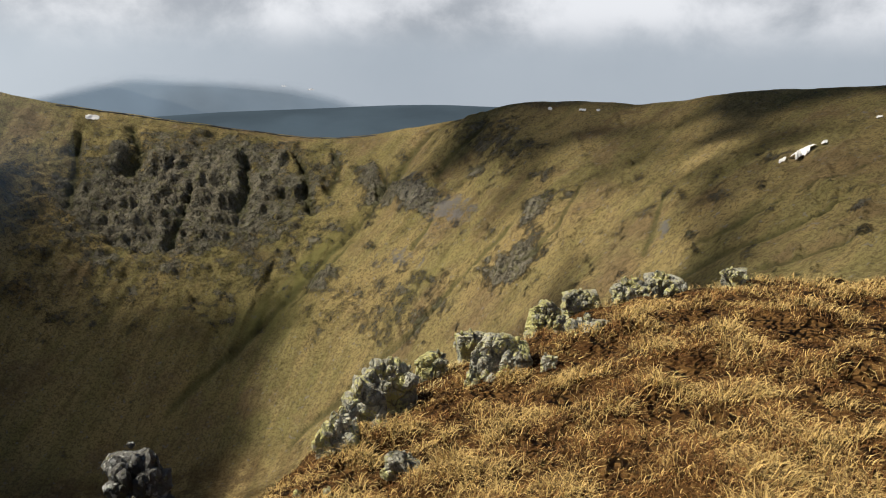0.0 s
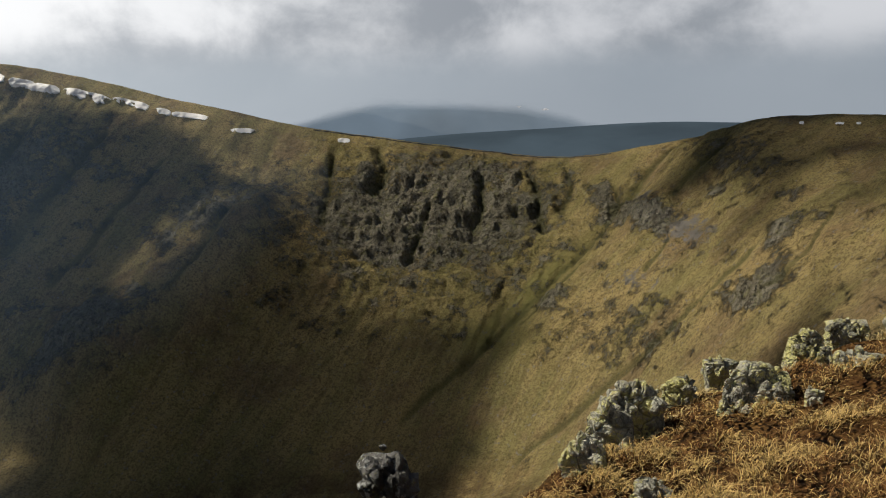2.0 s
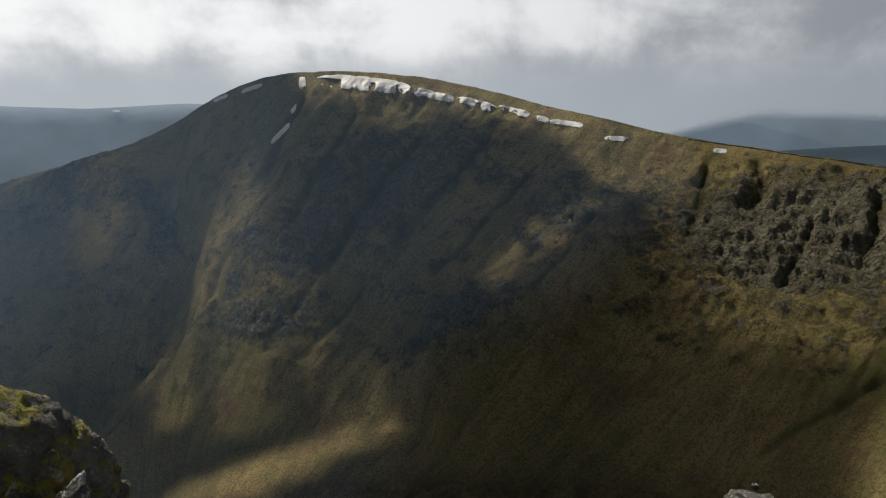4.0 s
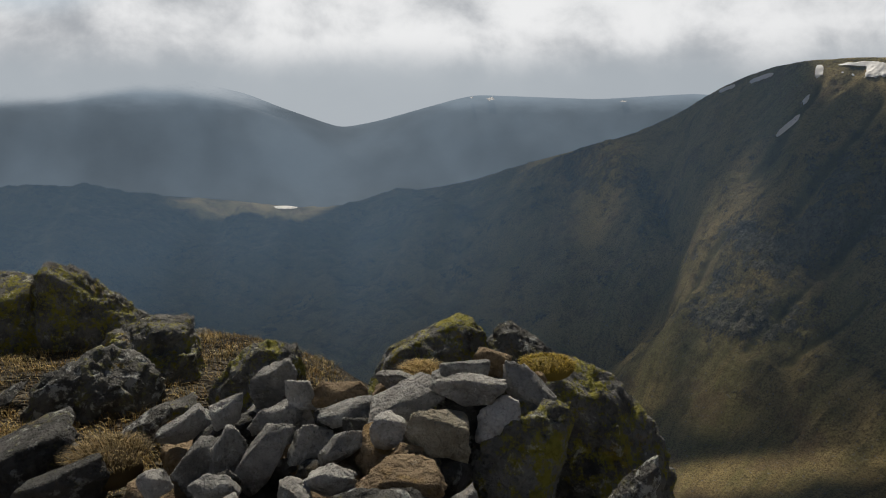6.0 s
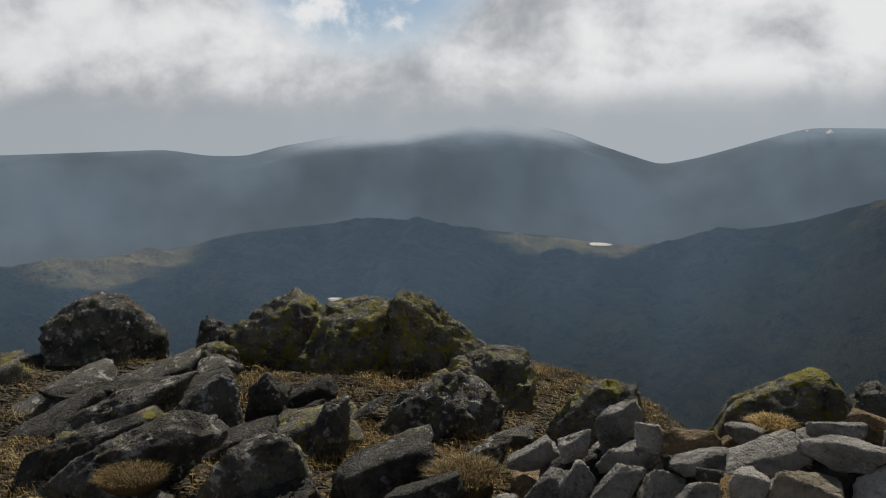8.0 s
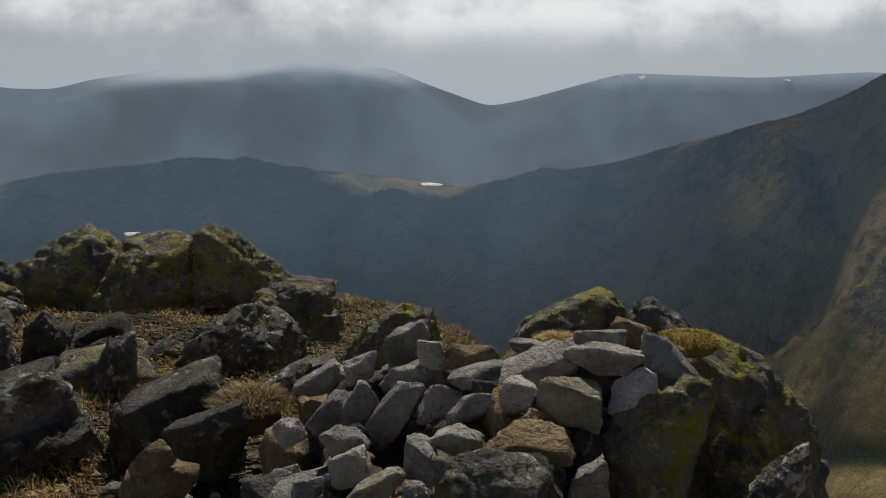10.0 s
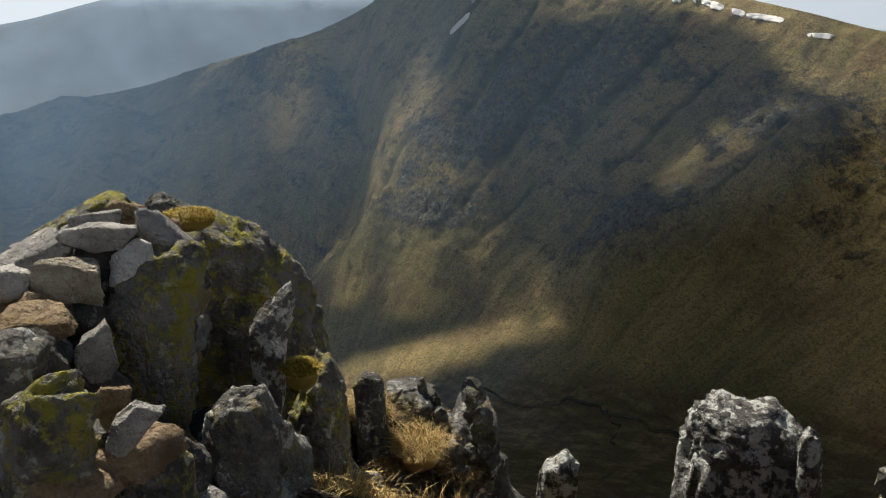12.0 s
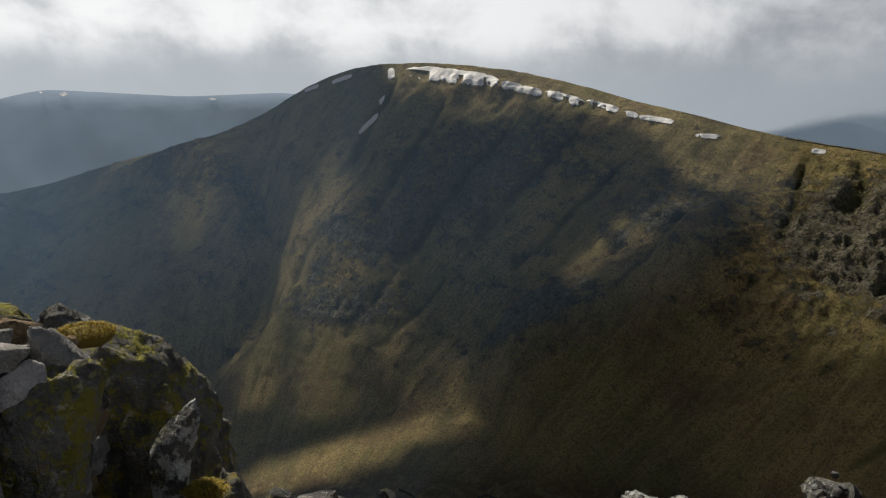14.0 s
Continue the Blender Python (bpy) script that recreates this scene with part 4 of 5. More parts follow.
stone(-3.45, 0.56, -1.13, 0.340, 0.224, 0.118, 79, 24, 9, PALE)
stone(-3.75, 0.35, -1.20, 0.254, 0.122, 0.133, 84, 4, 10, BROWN)
stone(-4.38, 0.72, -1.36, 0.186, 0.089, 0.095, 80, 6, 11, PALE)
stone(-3.82, 0.17, -1.19, 0.145, 0.108, 0.135, 87, -10, 12, PALE)
stone(-3.61, 0.38, -1.21, 0.283, 0.204, 0.080, 83, 14, 13, GREY)
stone(-3.56, 0.19, -1.31, 0.204, 0.120, 0.150, 86, 5, 14, GREY)
stone(-3.79, 0.06, -1.29, 0.265, 0.127, 0.124, 89, 6, 15, GREY)
stone(-3.61, 0.00, -1.37, 0.353, 0.169, 0.146, 90, 55, 16, GREY)
stone(-3.71, -0.14, -1.42, 0.300, 0.144, 0.160, 92, 82, 17, GREY)
stone(-3.82, -0.28, -1.47, 0.285, 0.137, 0.144, 94, 46, 18, GREY)
stone(-3.99, -0.14, -1.31, 0.197, 0.104, 0.130, 92, 30, 19, PALE)
stone(-4.15, -0.34, -1.43, 0.280, 0.134, 0.151, 95, 22, 20, GREY)
stone(-4.22, 0.08, -1.28, 0.287, 0.150, 0.188, 88, 30, 21, GREY)
stone(-3.37, 0.29, -1.28, 0.223, 0.107, 0.116, 84, 36, 22, GREY)
stone(-3.13, 0.22, -1.30, 0.194, 0.094, 0.117, 85, -6, 23, PALE)
stone(-2.98, 0.45, -1.26, 0.325, 0.156, 0.154, 80, 4, 24, BROWN)
stone(-3.11, 0.50, -1.22, 0.133, 0.068, 0.085, 79, -12, 25, BROWN)
stone(-3.08, 0.09, -1.36, 0.159, 0.127, 0.169, 88, -20, 26, PALE)
stone(-2.84, 0.31, -1.38, 0.477, 0.229, 0.233, 85, 26, 27, DARK)
stone(-3.14, -0.17, -1.39, 0.163, 0.111, 0.138, 93, 8, 28, PALE)
stone(-3.00, -0.08, -1.41, 0.239, 0.115, 0.110, 91, 48, 29, OCHRE)
stone(-2.90, 0.07, -1.40, 0.094, 0.075, 0.119, 88, 10, 30, GREY)
stone(-2.89, 0.65, -1.38, 0.233, 0.117, 0.146, 78, 98, 31, GREY)
stone(-3.63, -0.44, -1.47, 0.141, 0.096, 0.120, 97, 10, 32, PALE)
stone(-3.11, -0.32, -1.46, 0.125, 0.071, 0.089, 96, 0, 33, GREY)
stone(-3.28, -0.41, -1.50, 0.115, 0.078, 0.098, 98, 15, 34, PALE)
stone(-3.41, -0.96, -1.46, 0.192, 0.109, 0.137, 107, 5, 35, BROWN)
stone(-3.61, 0.08, -1.47, 0.143, 0.111, 0.138, 88, 20, 36, DARK)
stone(-3.49, -0.18, -1.46, 0.182, 0.100, 0.125, 93, 30, 37, DARK)
stone(-3.50, 0.39, -1.26, 0.162, 0.111, 0.139, 83, 20, 38, DARK)
stone(-3.36, 0.83, -1.25, 0.182, 0.091, 0.114, 74, 80, 39, DARK)
stone(-3.17, 0.26, -1.42, 0.148, 0.101, 0.127, 84, 15, 40, DARK)
stone(-3.09, 0.62, -1.48, 0.189, 0.118, 0.147, 77, 70, 41, DARK)
stone(-2.87, 0.01, -1.46, 0.215, 0.103, 0.107, 91, 38, 42, GREY)
stone(-2.42, 0.58, -1.39, 0.180, 0.086, 0.107, 78, 76, 43, BROWN)
stone(-2.30, 0.61, -1.40, 0.198, 0.095, 0.107, 76, 40, 44, PALE)
stone(-2.61, 0.32, -1.49, 0.213, 0.102, 0.093, 84, 4, 45, PALE)
stone(-2.63, 0.46, -1.45, 0.186, 0.149, 0.204, 81, 60, 46, LICHEN)
stone(-2.26, 0.39, -1.34, 0.308, 0.166, 0.208, 81, 80, 47, LICHEN)
stone(-2.44, 0.80, -1.68, 0.187, 0.150, 0.187, 73, 20, 48, DARK)
stone(-2.91, -0.10, -1.47, 0.107, 0.086, 0.161, 94, 30, 49, GREY)
stone(-3.34, -0.20, -1.38, 0.160, 0.112, 0.140, 95, 30, 50, GREY)

boulder(-2.78, 1.19, -1.90, 0.422, 0.323, 0.404, 68, 20, 106, ROUGH)
boulder(-2.60, 0.82, -1.82, 0.258, 0.190, 0.238, 74, 20, 108, DARK)
boulder(-3.28, 2.03, -2.64, 0.166, 0.132, 0.166, 59, 20, 124, GREY)
boulder(-3.51, 2.26, -2.71, 0.227, 0.142, 0.178, 58, -20, 125, BROWN)
boulder(-8.57, -2.19, -1.69, 0.876, 0.421, 0.467, 103, 14, 148, LICHEN)
boulder(-5.98, -2.34, -1.83, 0.477, 0.296, 0.329, 110, 84, 152, DARK)
boulder(-4.40, -1.12, -1.62, 0.589, 0.424, 0.206, 102, 20, 158, DARK)
boulder(-4.01, -0.86, -1.58, 0.405, 0.195, 0.162, 99, 20, 161, DARK)
boulder(-4.22, -1.85, -1.75, 0.739, 0.532, 0.199, 112, 22, 162, DARK)
# the crag beside the cairn
block(-3.22, 0.99, -1.46, 74, 0.33, "-0.21 0.02, -0.18 -0.39, 0.09 -0.25, 0.20 0.17, 0.21 0.36, 0.14 0.39, -0.05 0.31, -0.17 0.21", 1101, LICHEN)
block(-4.00, 1.77, -1.91, 67, 0.70, "-0.44 -0.59, 0.40 -0.70, 0.44 -0.35, 0.38 -0.06, 0.30 0.22, 0.16 0.44, 0.05 0.60, -0.17 0.69, -0.29 0.70, -0.43 0.60", 1102, LICHEN)
block(-3.14, 1.64, -2.08, 63, 0.32, "-0.18 -0.26, 0.16 -0.37, 0.18 0.01, 0.14 0.27, 0.03 0.37, -0.14 -0.03", 1103, LICHEN)
block(-3.14, 1.46, -1.57, 66, 0.17, "-0.12 -0.00, -0.09 -0.17, -0.03 -0.23, 0.07 -0.02, 0.12 0.14, 0.09 0.23, -0.05 0.10", 1104, WHITELICHEN)
block(-2.59, 1.07, -1.73, 69, 0.24, "-0.15 -0.04, -0.07 -0.20, 0.14 -0.15, 0.15 0.06, 0.08 0.20, -0.02 0.20, -0.12 0.12", 1105, ROUGH)
block(-2.36, 0.38, -1.40, 82, 0.19, "-0.14 -0.13, 0.10 -0.20, 0.14 0.10, 0.11 0.20, 0.00 0.19, -0.10 0.14", 1106, LICHEN)
block(-2.40, 0.69, -1.62, 75, 0.21, "-0.13 -0.05, 0.12 -0.11, 0.13 0.00, 0.05 0.09, -0.07 0.11", 1107, LICHEN)
block(-2.75, 0.29, -1.29, 85, 0.25, "-0.18 -0.13, 0.05 -0.11, 0.18 -0.00, 0.17 0.10, 0.01 0.13, -0.17 0.10", 1108, ROUGH)
# the crest of rock behind the cairn
block(-5.25, 0.01, -1.56, 90, 0.47, "-0.29 -0.05, -0.16 -0.20, 0.22 -0.23, 0.29 -0.02, 0.25 0.19, 0.08 0.23, -0.05 0.17", 1111, LICHEN)
block(-5.75, 1.17, -1.60, 77, 0.56, "-0.46 -0.13, -0.20 -0.26, 0.46 -0.14, 0.42 0.14, 0.30 0.26", 1112, LICHEN)
block(-5.23, 1.74, -1.54, 71, 0.36, "-0.22 0.07, -0.22 -0.20, 0.22 -0.18, 0.22 0.04, -0.06 0.20, -0.15 0.17", 1113, ROUGH)
# rocks on the ledge below
crag(-3.57, 2.53, -2.46, 0.40, 0.36, 0.40, 56, 221, ROUGH, 48, -0.6)
crag(-3.23, 2.71, -2.55, 0.34, 0.36, 0.62, 51, 222, ROUGH, 48, -0.6)
block(-3.58, 2.23, -2.22, 59, 0.19, "-0.11 0.01, -0.05 -0.08, 0.11 -0.07, 0.08 0.05, -0.02 0.08", 1123, ROUGH)
block(-3.06, 3.24, -2.89, 44, 0.23, "-0.15 -0.15, 0.15 -0.12, 0.13 0.08, 0.05 0.15, -0.08 0.06", 1124, WHITELICHEN)
block(-2.26, 3.87, -2.57, 32, 0.52, "-0.36 -0.32, 0.38 -0.32, 0.36 0.06, 0.30 0.20, 0.16 0.29, -0.12 0.30, -0.26 0.21, -0.33 0.08", 1125, WHITELICHEN)
block(-1.82, 3.88, -2.47, 27, 0.22, "-0.09 0.14, -0.06 -0.23, 0.09 -0.18, 0.03 0.14, -0.04 0.23", 1126, WHITELICHEN)
crag(-2.15, 6.23, -3.08, 0.52, 0.40, 0.62, 22, 218, ROUGH, 95, -1.2)
block(-3.66, 2.58, -2.82, 56, 0.95, "-0.62 -0.3, 0.58 -0.3, 0.6 -0.02, 0.3 0.16, -0.05 0.2, -0.45 0.14, -0.6 -0.02", 1128, ROUGH)
# the tor
block(-8.65, -3.12, -1.93, 109, 0.83, "-0.60 0.09, -0.54 -0.51, 0.60 -0.55, 0.51 0.25, 0.29 0.50, 0.17 0.55, -0.25 0.36", 1131, LICHEN)
block(-8.38, -2.40, -1.96, 105, 0.77, "-0.64 -0.28, -0.56 -0.46, 0.64 -0.49, 0.52 0.48, 0.35 0.49, -0.15 0.32", 1132, LICHEN)
block(-8.37, -1.41, -1.90, 98, 0.65, "-0.54 -0.55, 0.42 -0.59, 0.54 -0.04, -0.09 0.53, -0.33 0.59, -0.43 0.48", 1133, LICHEN)
block(-7.07, -0.75, -1.76, 94, 0.58, "-0.36 -0.09, -0.27 -0.19, 0.30 -0.17, 0.36 -0.03, 0.30 0.15, -0.01 0.19, -0.31 0.06", 1134, LICHEN)
block(-6.85, -0.62, -2.08, 93, 0.44, "-0.25 -0.29, 0.17 -0.30, 0.25 -0.01, 0.23 0.27, 0.04 0.30, -0.22 0.23", 1135, LICHEN)
block(-6.09, -1.07, -1.87, 98, 0.65, "-0.46 -0.17, -0.31 -0.31, 0.46 -0.25, 0.45 0.04, 0.35 0.25, 0.03 0.31, -0.34 0.13", 1136, ROUGH)
block(-8.44, -5.04, -1.91, 120, 0.80, "-0.67 -0.44, 0.64 -0.51, 0.67 0.01, 0.28 0.44, -0.03 0.51, -0.31 0.41, -0.62 0.19", 1137, ROUGH)
block(-8.44, -3.80, -1.89, 113, 0.39, "-0.22 -0.20, 0.22 -0.24, 0.18 0.11, -0.04 0.24, -0.15 0.15", 1138, ROUGH)
block(-7.85, -3.64, -2.03, 114, 0.54, "-0.34 -0.15, 0.22 -0.27, 0.34 0.06, 0.19 0.27, -0.19 0.17", 1139, LICHEN)
# tilted slabs before it
block(-5.48, -2.68, -1.62, 114, 0.31, "-0.26 -0.13, 0.26 -0.20, 0.26 0.12, 0.17 0.20, -0.01 0.09", 1141, ROUGH)
block(-5.81, -2.29, -1.71, 110, 0.26, "-0.15 -0.13, 0.15 -0.20, 0.12 0.09, 0.01 0.20, -0.12 0.09", 1142, DARK)
block(-4.45, -2.56, -1.57, 118, 0.50, "-0.50 -0.07, -0.04 -0.19, 0.50 0.00, 0.46 0.12, 0.21 0.19, -0.19 0.06", 1143, ROUGH)
block(-4.26, -1.85, -1.55, 111, 0.36, "-0.30 -0.09, 0.25 -0.17, 0.30 -0.05, 0.22 0.11, 0.09 0.17, -0.07 0.09", 1144, ROUGH)
block(-4.62, -1.18, -1.69, 101, 0.34, "-0.28 -0.12, 0.05 -0.16, 0.28 -0.03, 0.25 0.08, 0.12 0.16, -0.06 0.09", 1145, ROUGH)
block(-5.33, -1.70, -1.70, 105, 0.25, "-0.15 -0.13, 0.04 -0.18, 0.15 -0.02, 0.13 0.18, -0.02 0.13", 1146, ROUGH)
block(-5.67, -3.30, -1.73, 119, 0.50, "-0.50 -0.10, -0.17 -0.21, 0.34 -0.03, 0.50 0.21, -0.08 0.11", 1147, ROUGH)
block(-6.39, -3.85, -1.88, 120, 0.50, "-0.50 0.10, -0.29 -0.12, 0.50 -0.04, 0.49 0.08, -0.04 0.12", 1148, DARK)
block(-4.70, -3.03, -1.64, 122, 0.36, "-0.36 -0.02, -0.32 -0.13, -0.04 -0.12, 0.36 0.07, 0.27 0.13, -0.08 0.06", 1149, DARK)
block(-5.75, -1.99, -1.82, 107, 0.21, "-0.18 -0.05, 0.01 -0.15, 0.18 0.06, 0.14 0.15, -0.06 0.08", 1150, DARK)
block(-5.16, -0.66, -1.78, 94, 0.24, "-0.20 -0.09, 0.01 -0.13, 0.20 0.02, 0.18 0.13, 0.01 0.06", 1151, ROUGH)

crag(-0.37, 4.89, -2.12, 0.302, 0.198, 0.395, 7, 201, RIM, 47)
crag(-0.26, 5.34, -2.11, 0.317, 0.248, 0.495, 6, 202, RIM, 62)
crag(-0.12, 6.01, -2.09, 0.420, 0.252, 0.249, 4, 203, RIM, 41)
crag(0.18, 6.62, -2.21, 0.277, 0.166, 0.254, 1, 204, RIM, 28)
crag(0.70, 5.95, -1.94, 0.481, 0.288, 0.396, -4, 205, RIM, 70)
crag(0.55, 7.82, -2.37, 0.359, 0.216, 0.138, -2, 206, RIM, 19)
crag(1.19, 7.14, -2.00, 0.363, 0.218, 0.363, -8, 207, RIM, 52)
crag(1.68, 8.21, -2.05, 0.389, 0.233, 0.174, -10, 208, RIM, 27)
crag(1.42, 6.32, -1.81, 0.395, 0.237, 0.207, -11, 209, RIM, 32)
crag(2.16, 8.14, -1.93, 0.389, 0.233, 0.244, -13, 210, RIM, 37)
crag(2.53, 8.26, -1.90, 0.440, 0.264, 0.226, -16, 211, RIM, 39)
crag(3.16, 8.09, -1.74, 0.262, 0.157, 0.131, -20, 212, RIM, 13)
crag(1.04, 5.77, -1.89, 0.136, 0.081, 0.136, -8, 213, RIM, 8)
crag(0.05, 4.46, -2.06, 0.236, 0.142, 0.144, 3, 214, RIM, 13)
crag(-0.51, 4.29, -2.16, 0.062, 0.039, 0.078, 10, 216, RIM, 8)
crag(-0.34, 4.24, -2.13, 0.048, 0.045, 0.089, 8, 217, RIM, 8)


def fill_heap():
    """Stones under and behind the ones that show, down to the ground."""
    rng = np.random.default_rng(7)
    for x, y, z, tall, seed in list(HEAP):
        away = Vector((x, y, 0)).normalized()
        px, py, pz = x, y, z - tall * 0.5
        ground = floor_at(x, y)
        count = 0
        while pz > ground + 0.05 and count < 5:
            size = rng.uniform(0.17, 0.26)
            px, py = px + away.x * size * 0.38, py + away.y * size * 0.38
            ob = set_rock("cairn_stone", px + rng.uniform(-0.03, 0.03), py + rng.uniform(-0.03, 0.03), pz - size * 0.28, size * 1.3, size * 1.2, size * 0.85,
                          rng.uniform(0, 180), rng.uniform(-25, 25), 300 + seed * 6 + count, (GREY, DARK, BROWN)[(seed + count) % 3], 3)
            tagged(ob, LOOK[ob.data.materials[0].name], "stone", "stones of the summit cairn")
            pz -= size * 0.72
            count += 1


fill_heap()


def rubble(count, x0, x1, y0, y1, lo, hi, seed, name="small_stone"):
    rng = np.random.default_rng(seed)
    for k in range(count):
        x, y = rng.uniform(x0, x1), rng.uniform(y0, y1)
        size = lo + (hi - lo) * rng.random() ** 2
        mat = (GREY, PALE, DARK, BROWN, GREY)[k % 5]
        ob = set_rock(name, x, y, floor_at(x, y) + size * 0.22, size * rng.uniform(1, 1.6), size * rng.uniform(0.8, 1.3), size * rng.uniform(0.55, 0.9),
                      rng.uniform(0, 360), rng.uniform(-20, 20), 700 + seed * 90 + k, mat, 3)
        tagged(ob, "small loose " + {"grey_stone": "grey", "pale_grey_stone": "pale", "dark_slate": "dark", "brown_stained_stone": "brown"}[mat.name] + " stone lying by the cairn", "stone", "loose stones by the cairn")


rubble(95, -4.3, -2.5, -1.3, 0.3, 0.03, 0.13, 1)
rubble(30, -3.9, -3.0, 1.05, 1.9, 0.04, 0.12, 2)


def slabs():
    """The tilted slate ribs that break through the ground beyond the cairn."""
    rng = np.random.default_rng(17)
    for k in range(26):
        az, r = radians(rng.uniform(95, 130)), rng.uniform(4.6, 10.0)
        x, y = -math.sin(az) * r, math.cos(az) * r
        long = rng.uniform(0.45, 1.15)
        mat = (DARK, ROUGH, DARK, LICHEN)[k % 4]
        ob = set_rock("rock", x, y, floor_at(x, y) + rng.uniform(-0.06, 0.05), long, long * rng.uniform(0.5, 0.9), long * rng.uniform(0.22, 0.42), math.degrees(az) + rng.uniform(-20, 20),
                      rng.uniform(12, 32), 2000 + k, mat, 4 if r < 7 else 3, False, 1.2, floor_at(x, y))
        tagged(ob, "tilted " + ("lichened" if mat is LICHEN else "dark") + " slate slab breaking through the turf", "rock", "tilted slabs beyond the cairn")


slabs()


# ---- grass ----
def make_straw(name, pale, rust, dark):
    m, n = material(name)
    own = n.add("ShaderNodeNewGeometry").outputs["Random Per Island"]
    tone = n.attr("tone")
    c = n.mix(n.steps(tone, 0.3, 0.9), rust, pale)
    c = n.mix(n.steps(own, 0.5, 0.9, 0.0, 0.85), c, dark)
    c = n.mix(n.steps(own, 0.28, 0.0, 0.0, 0.8), c, tuple(min(1, v * 1.5) for v in pale))
    n.surface(c, 0.75, None, 0.15)
    return m


STRAW = make_straw("dry_fell_grass", (0.52, 0.37, 0.14), (0.22, 0.105, 0.032), (0.06, 0.03, 0.012))
BLEACHED = make_straw("bleached_grass", (0.58, 0.45, 0.20), (0.42, 0.28, 0.10), (0.14, 0.09, 0.04))
BROWNGRASS = make_straw("brown_grass", (0.36, 0.27, 0.12), (0.17, 0.12, 0.055), (0.06, 0.042, 0.02))
MOSS = make_straw("yellow_moss", (0.46, 0.35, 0.05), (0.30, 0.21, 0.035), (0.12, 0.09, 0.02))


def blades(px, py, pz, tone, length, width, lean_x, lean_y, rng, spread=0.5):
    """Bent blades, one per root."""
    k = len(px)
    turn = rng.uniform(0, 2 * np.pi, k)
    out = rng.uniform(0.1, 1.0, k) * spread
    dx, dy = np.cos(turn) * out + lean_x, np.sin(turn) * out + lean_y
    length = length * rng.uniform(0.6, 1.25, k)
    flat = np.sqrt(1 + dx * dx + dy * dy)
    sx, sy = -np.sin(turn), np.cos(turn)
    rows = []
    for s, wide, rise in ((0, 0.8, 0.0), (0.55, 1.0, 0.62), (1.0, 0.2, 0.72)):
        cx = px + dx / flat * length * s * (0.6 + 0.6 * s)
        cy = py + dy / flat * length * s * (0.6 + 0.6 * s)
        cz = pz + length * rise / np.sqrt(flat) - 0.01
        for side in (-0.5, 0.5):
            rows.append(np.stack([cx + sx * width * wide * side, cy + sy * width * wide * side, cz], -1))
    v = np.stack(rows, 1).reshape(-1, 3)
    i = np.arange(k)[:, None] * 6
    q = np.concatenate([i + np.array([[0, 1, 3, 2]]), i + np.array([[2, 3, 5, 4]])])
    return v, q, np.repeat(tone, 6)


def near_ground(x, y):
    """The turf round the cairn, within some 28 m."""
    r = np.hypot(x, y)
    az = np.degrees(np.arctan2(-x, y))
    rf, zf = floor_r(az), floor_z(az)
    slope = -3 + (zf + 3) * (1 - (1 - np.clip((r - 10) / (rf - 10), 0, 1)) ** 1.6)
    w = smooth(12, 45, r)
    z = (1 - w) * summit(x, y) + w * slope
    return z + smooth(30, 12, r) * (0.06 * layers(x * 1.1, y * 1.1, 0, 2, 51) + 0.10 * hummock(x, y) * smooth(-2.5, -0.5, x))


def turf(name, x, y, per, length, width_rate, seed, mat, label, spread=0.6, wind=(0.35, -0.15), patch=0.07):
    rng = np.random.default_rng(seed)
    # Tone mixes grass colour with painted shade: hummock tops paler, hollows darker.
    tuft = 0.42 + 0.25 * layers(x * 0.7, y * 0.7, 0.0, 2, seed) + 0.65 * hummock(x, y) + 1.2 * layers(x * 6.0, y * 6.0, 1.0, 2, seed + 1) + rng.normal(size=len(x)) * 0.2
    size = np.clip(0.75 + 0.8 * hummock(x, y) + 0.6 * layers(x * 6.0, y * 6.0, 1.0, 2, seed + 1) + rng.normal(size=len(x)) * 0.22, 0.25, 1.7)
    bend_x, bend_y = wind[0] + rng.normal(size=len(x)) * 0.35, wind[1] + rng.normal(size=len(x)) * 0.35
    rep_x, rep_y = np.repeat(x, per), np.repeat(y, per)
    rep_x, rep_y = rep_x + rng.normal(size=len(rep_x)) * patch, rep_y + rng.normal(size=len(rep_x)) * patch
    z = near_ground(rep_x, rep_y)
    width = 0.0016 + width_rate * np.hypot(rep_x, rep_y)
    v, q, tone = blades(rep_x, rep_y, z, np.repeat(np.clip(tuft, 0, 1), per), length * np.repeat(size, per), width, np.repeat(bend_x, per), np.repeat(bend_y, per), rng, spread)
    me = mesh_from(name, v, q, dict(tone=tone), shade=False)
    me.materials.append(mat)
    return tagged(new(name, me), label, "grass", kind="stuff")


def field_points(count, az0, az1, r0, r1, seed, bound):
    rng = np.random.default_rng(seed)
    az, r = np.radians(rng.uniform(az0, az1, count)), np.exp(rng.uniform(math.log(r0), math.log(r1), count))
    x, y = -np.sin(az) * r, np.cos(az) * r
    keep = bound(x, y)
    return x[keep], y[keep]


gx, gy = field_points(11000, -50, 16, 2.4, 13.0, 5, lambda x, y: (y < rim(x) - 0.9 * smooth(-1.3, -0.3, x) + 0.4 * layers(x * 1.5, y * 1.5, 0.0, 2, 95)) & (x > -1.6))
turf("grass", gx, gy, 20, 0.075, 0.0006, 11, STRAW, "dry rust and straw coloured fell grass", 2.2, (0.35, -0.25), 0.045)
gx, gy = field_points(5200, -50, 18, 3.0, 16.0, 7, lambda x, y: (y > rim(x) - 1.05 * smooth(-1.3, -0.3, x) + 0.4 * layers(x * 1.5, y * 1.5, 0.0, 2, 95)) & (y < rim(x) + 3.0) & (x > -2.4))
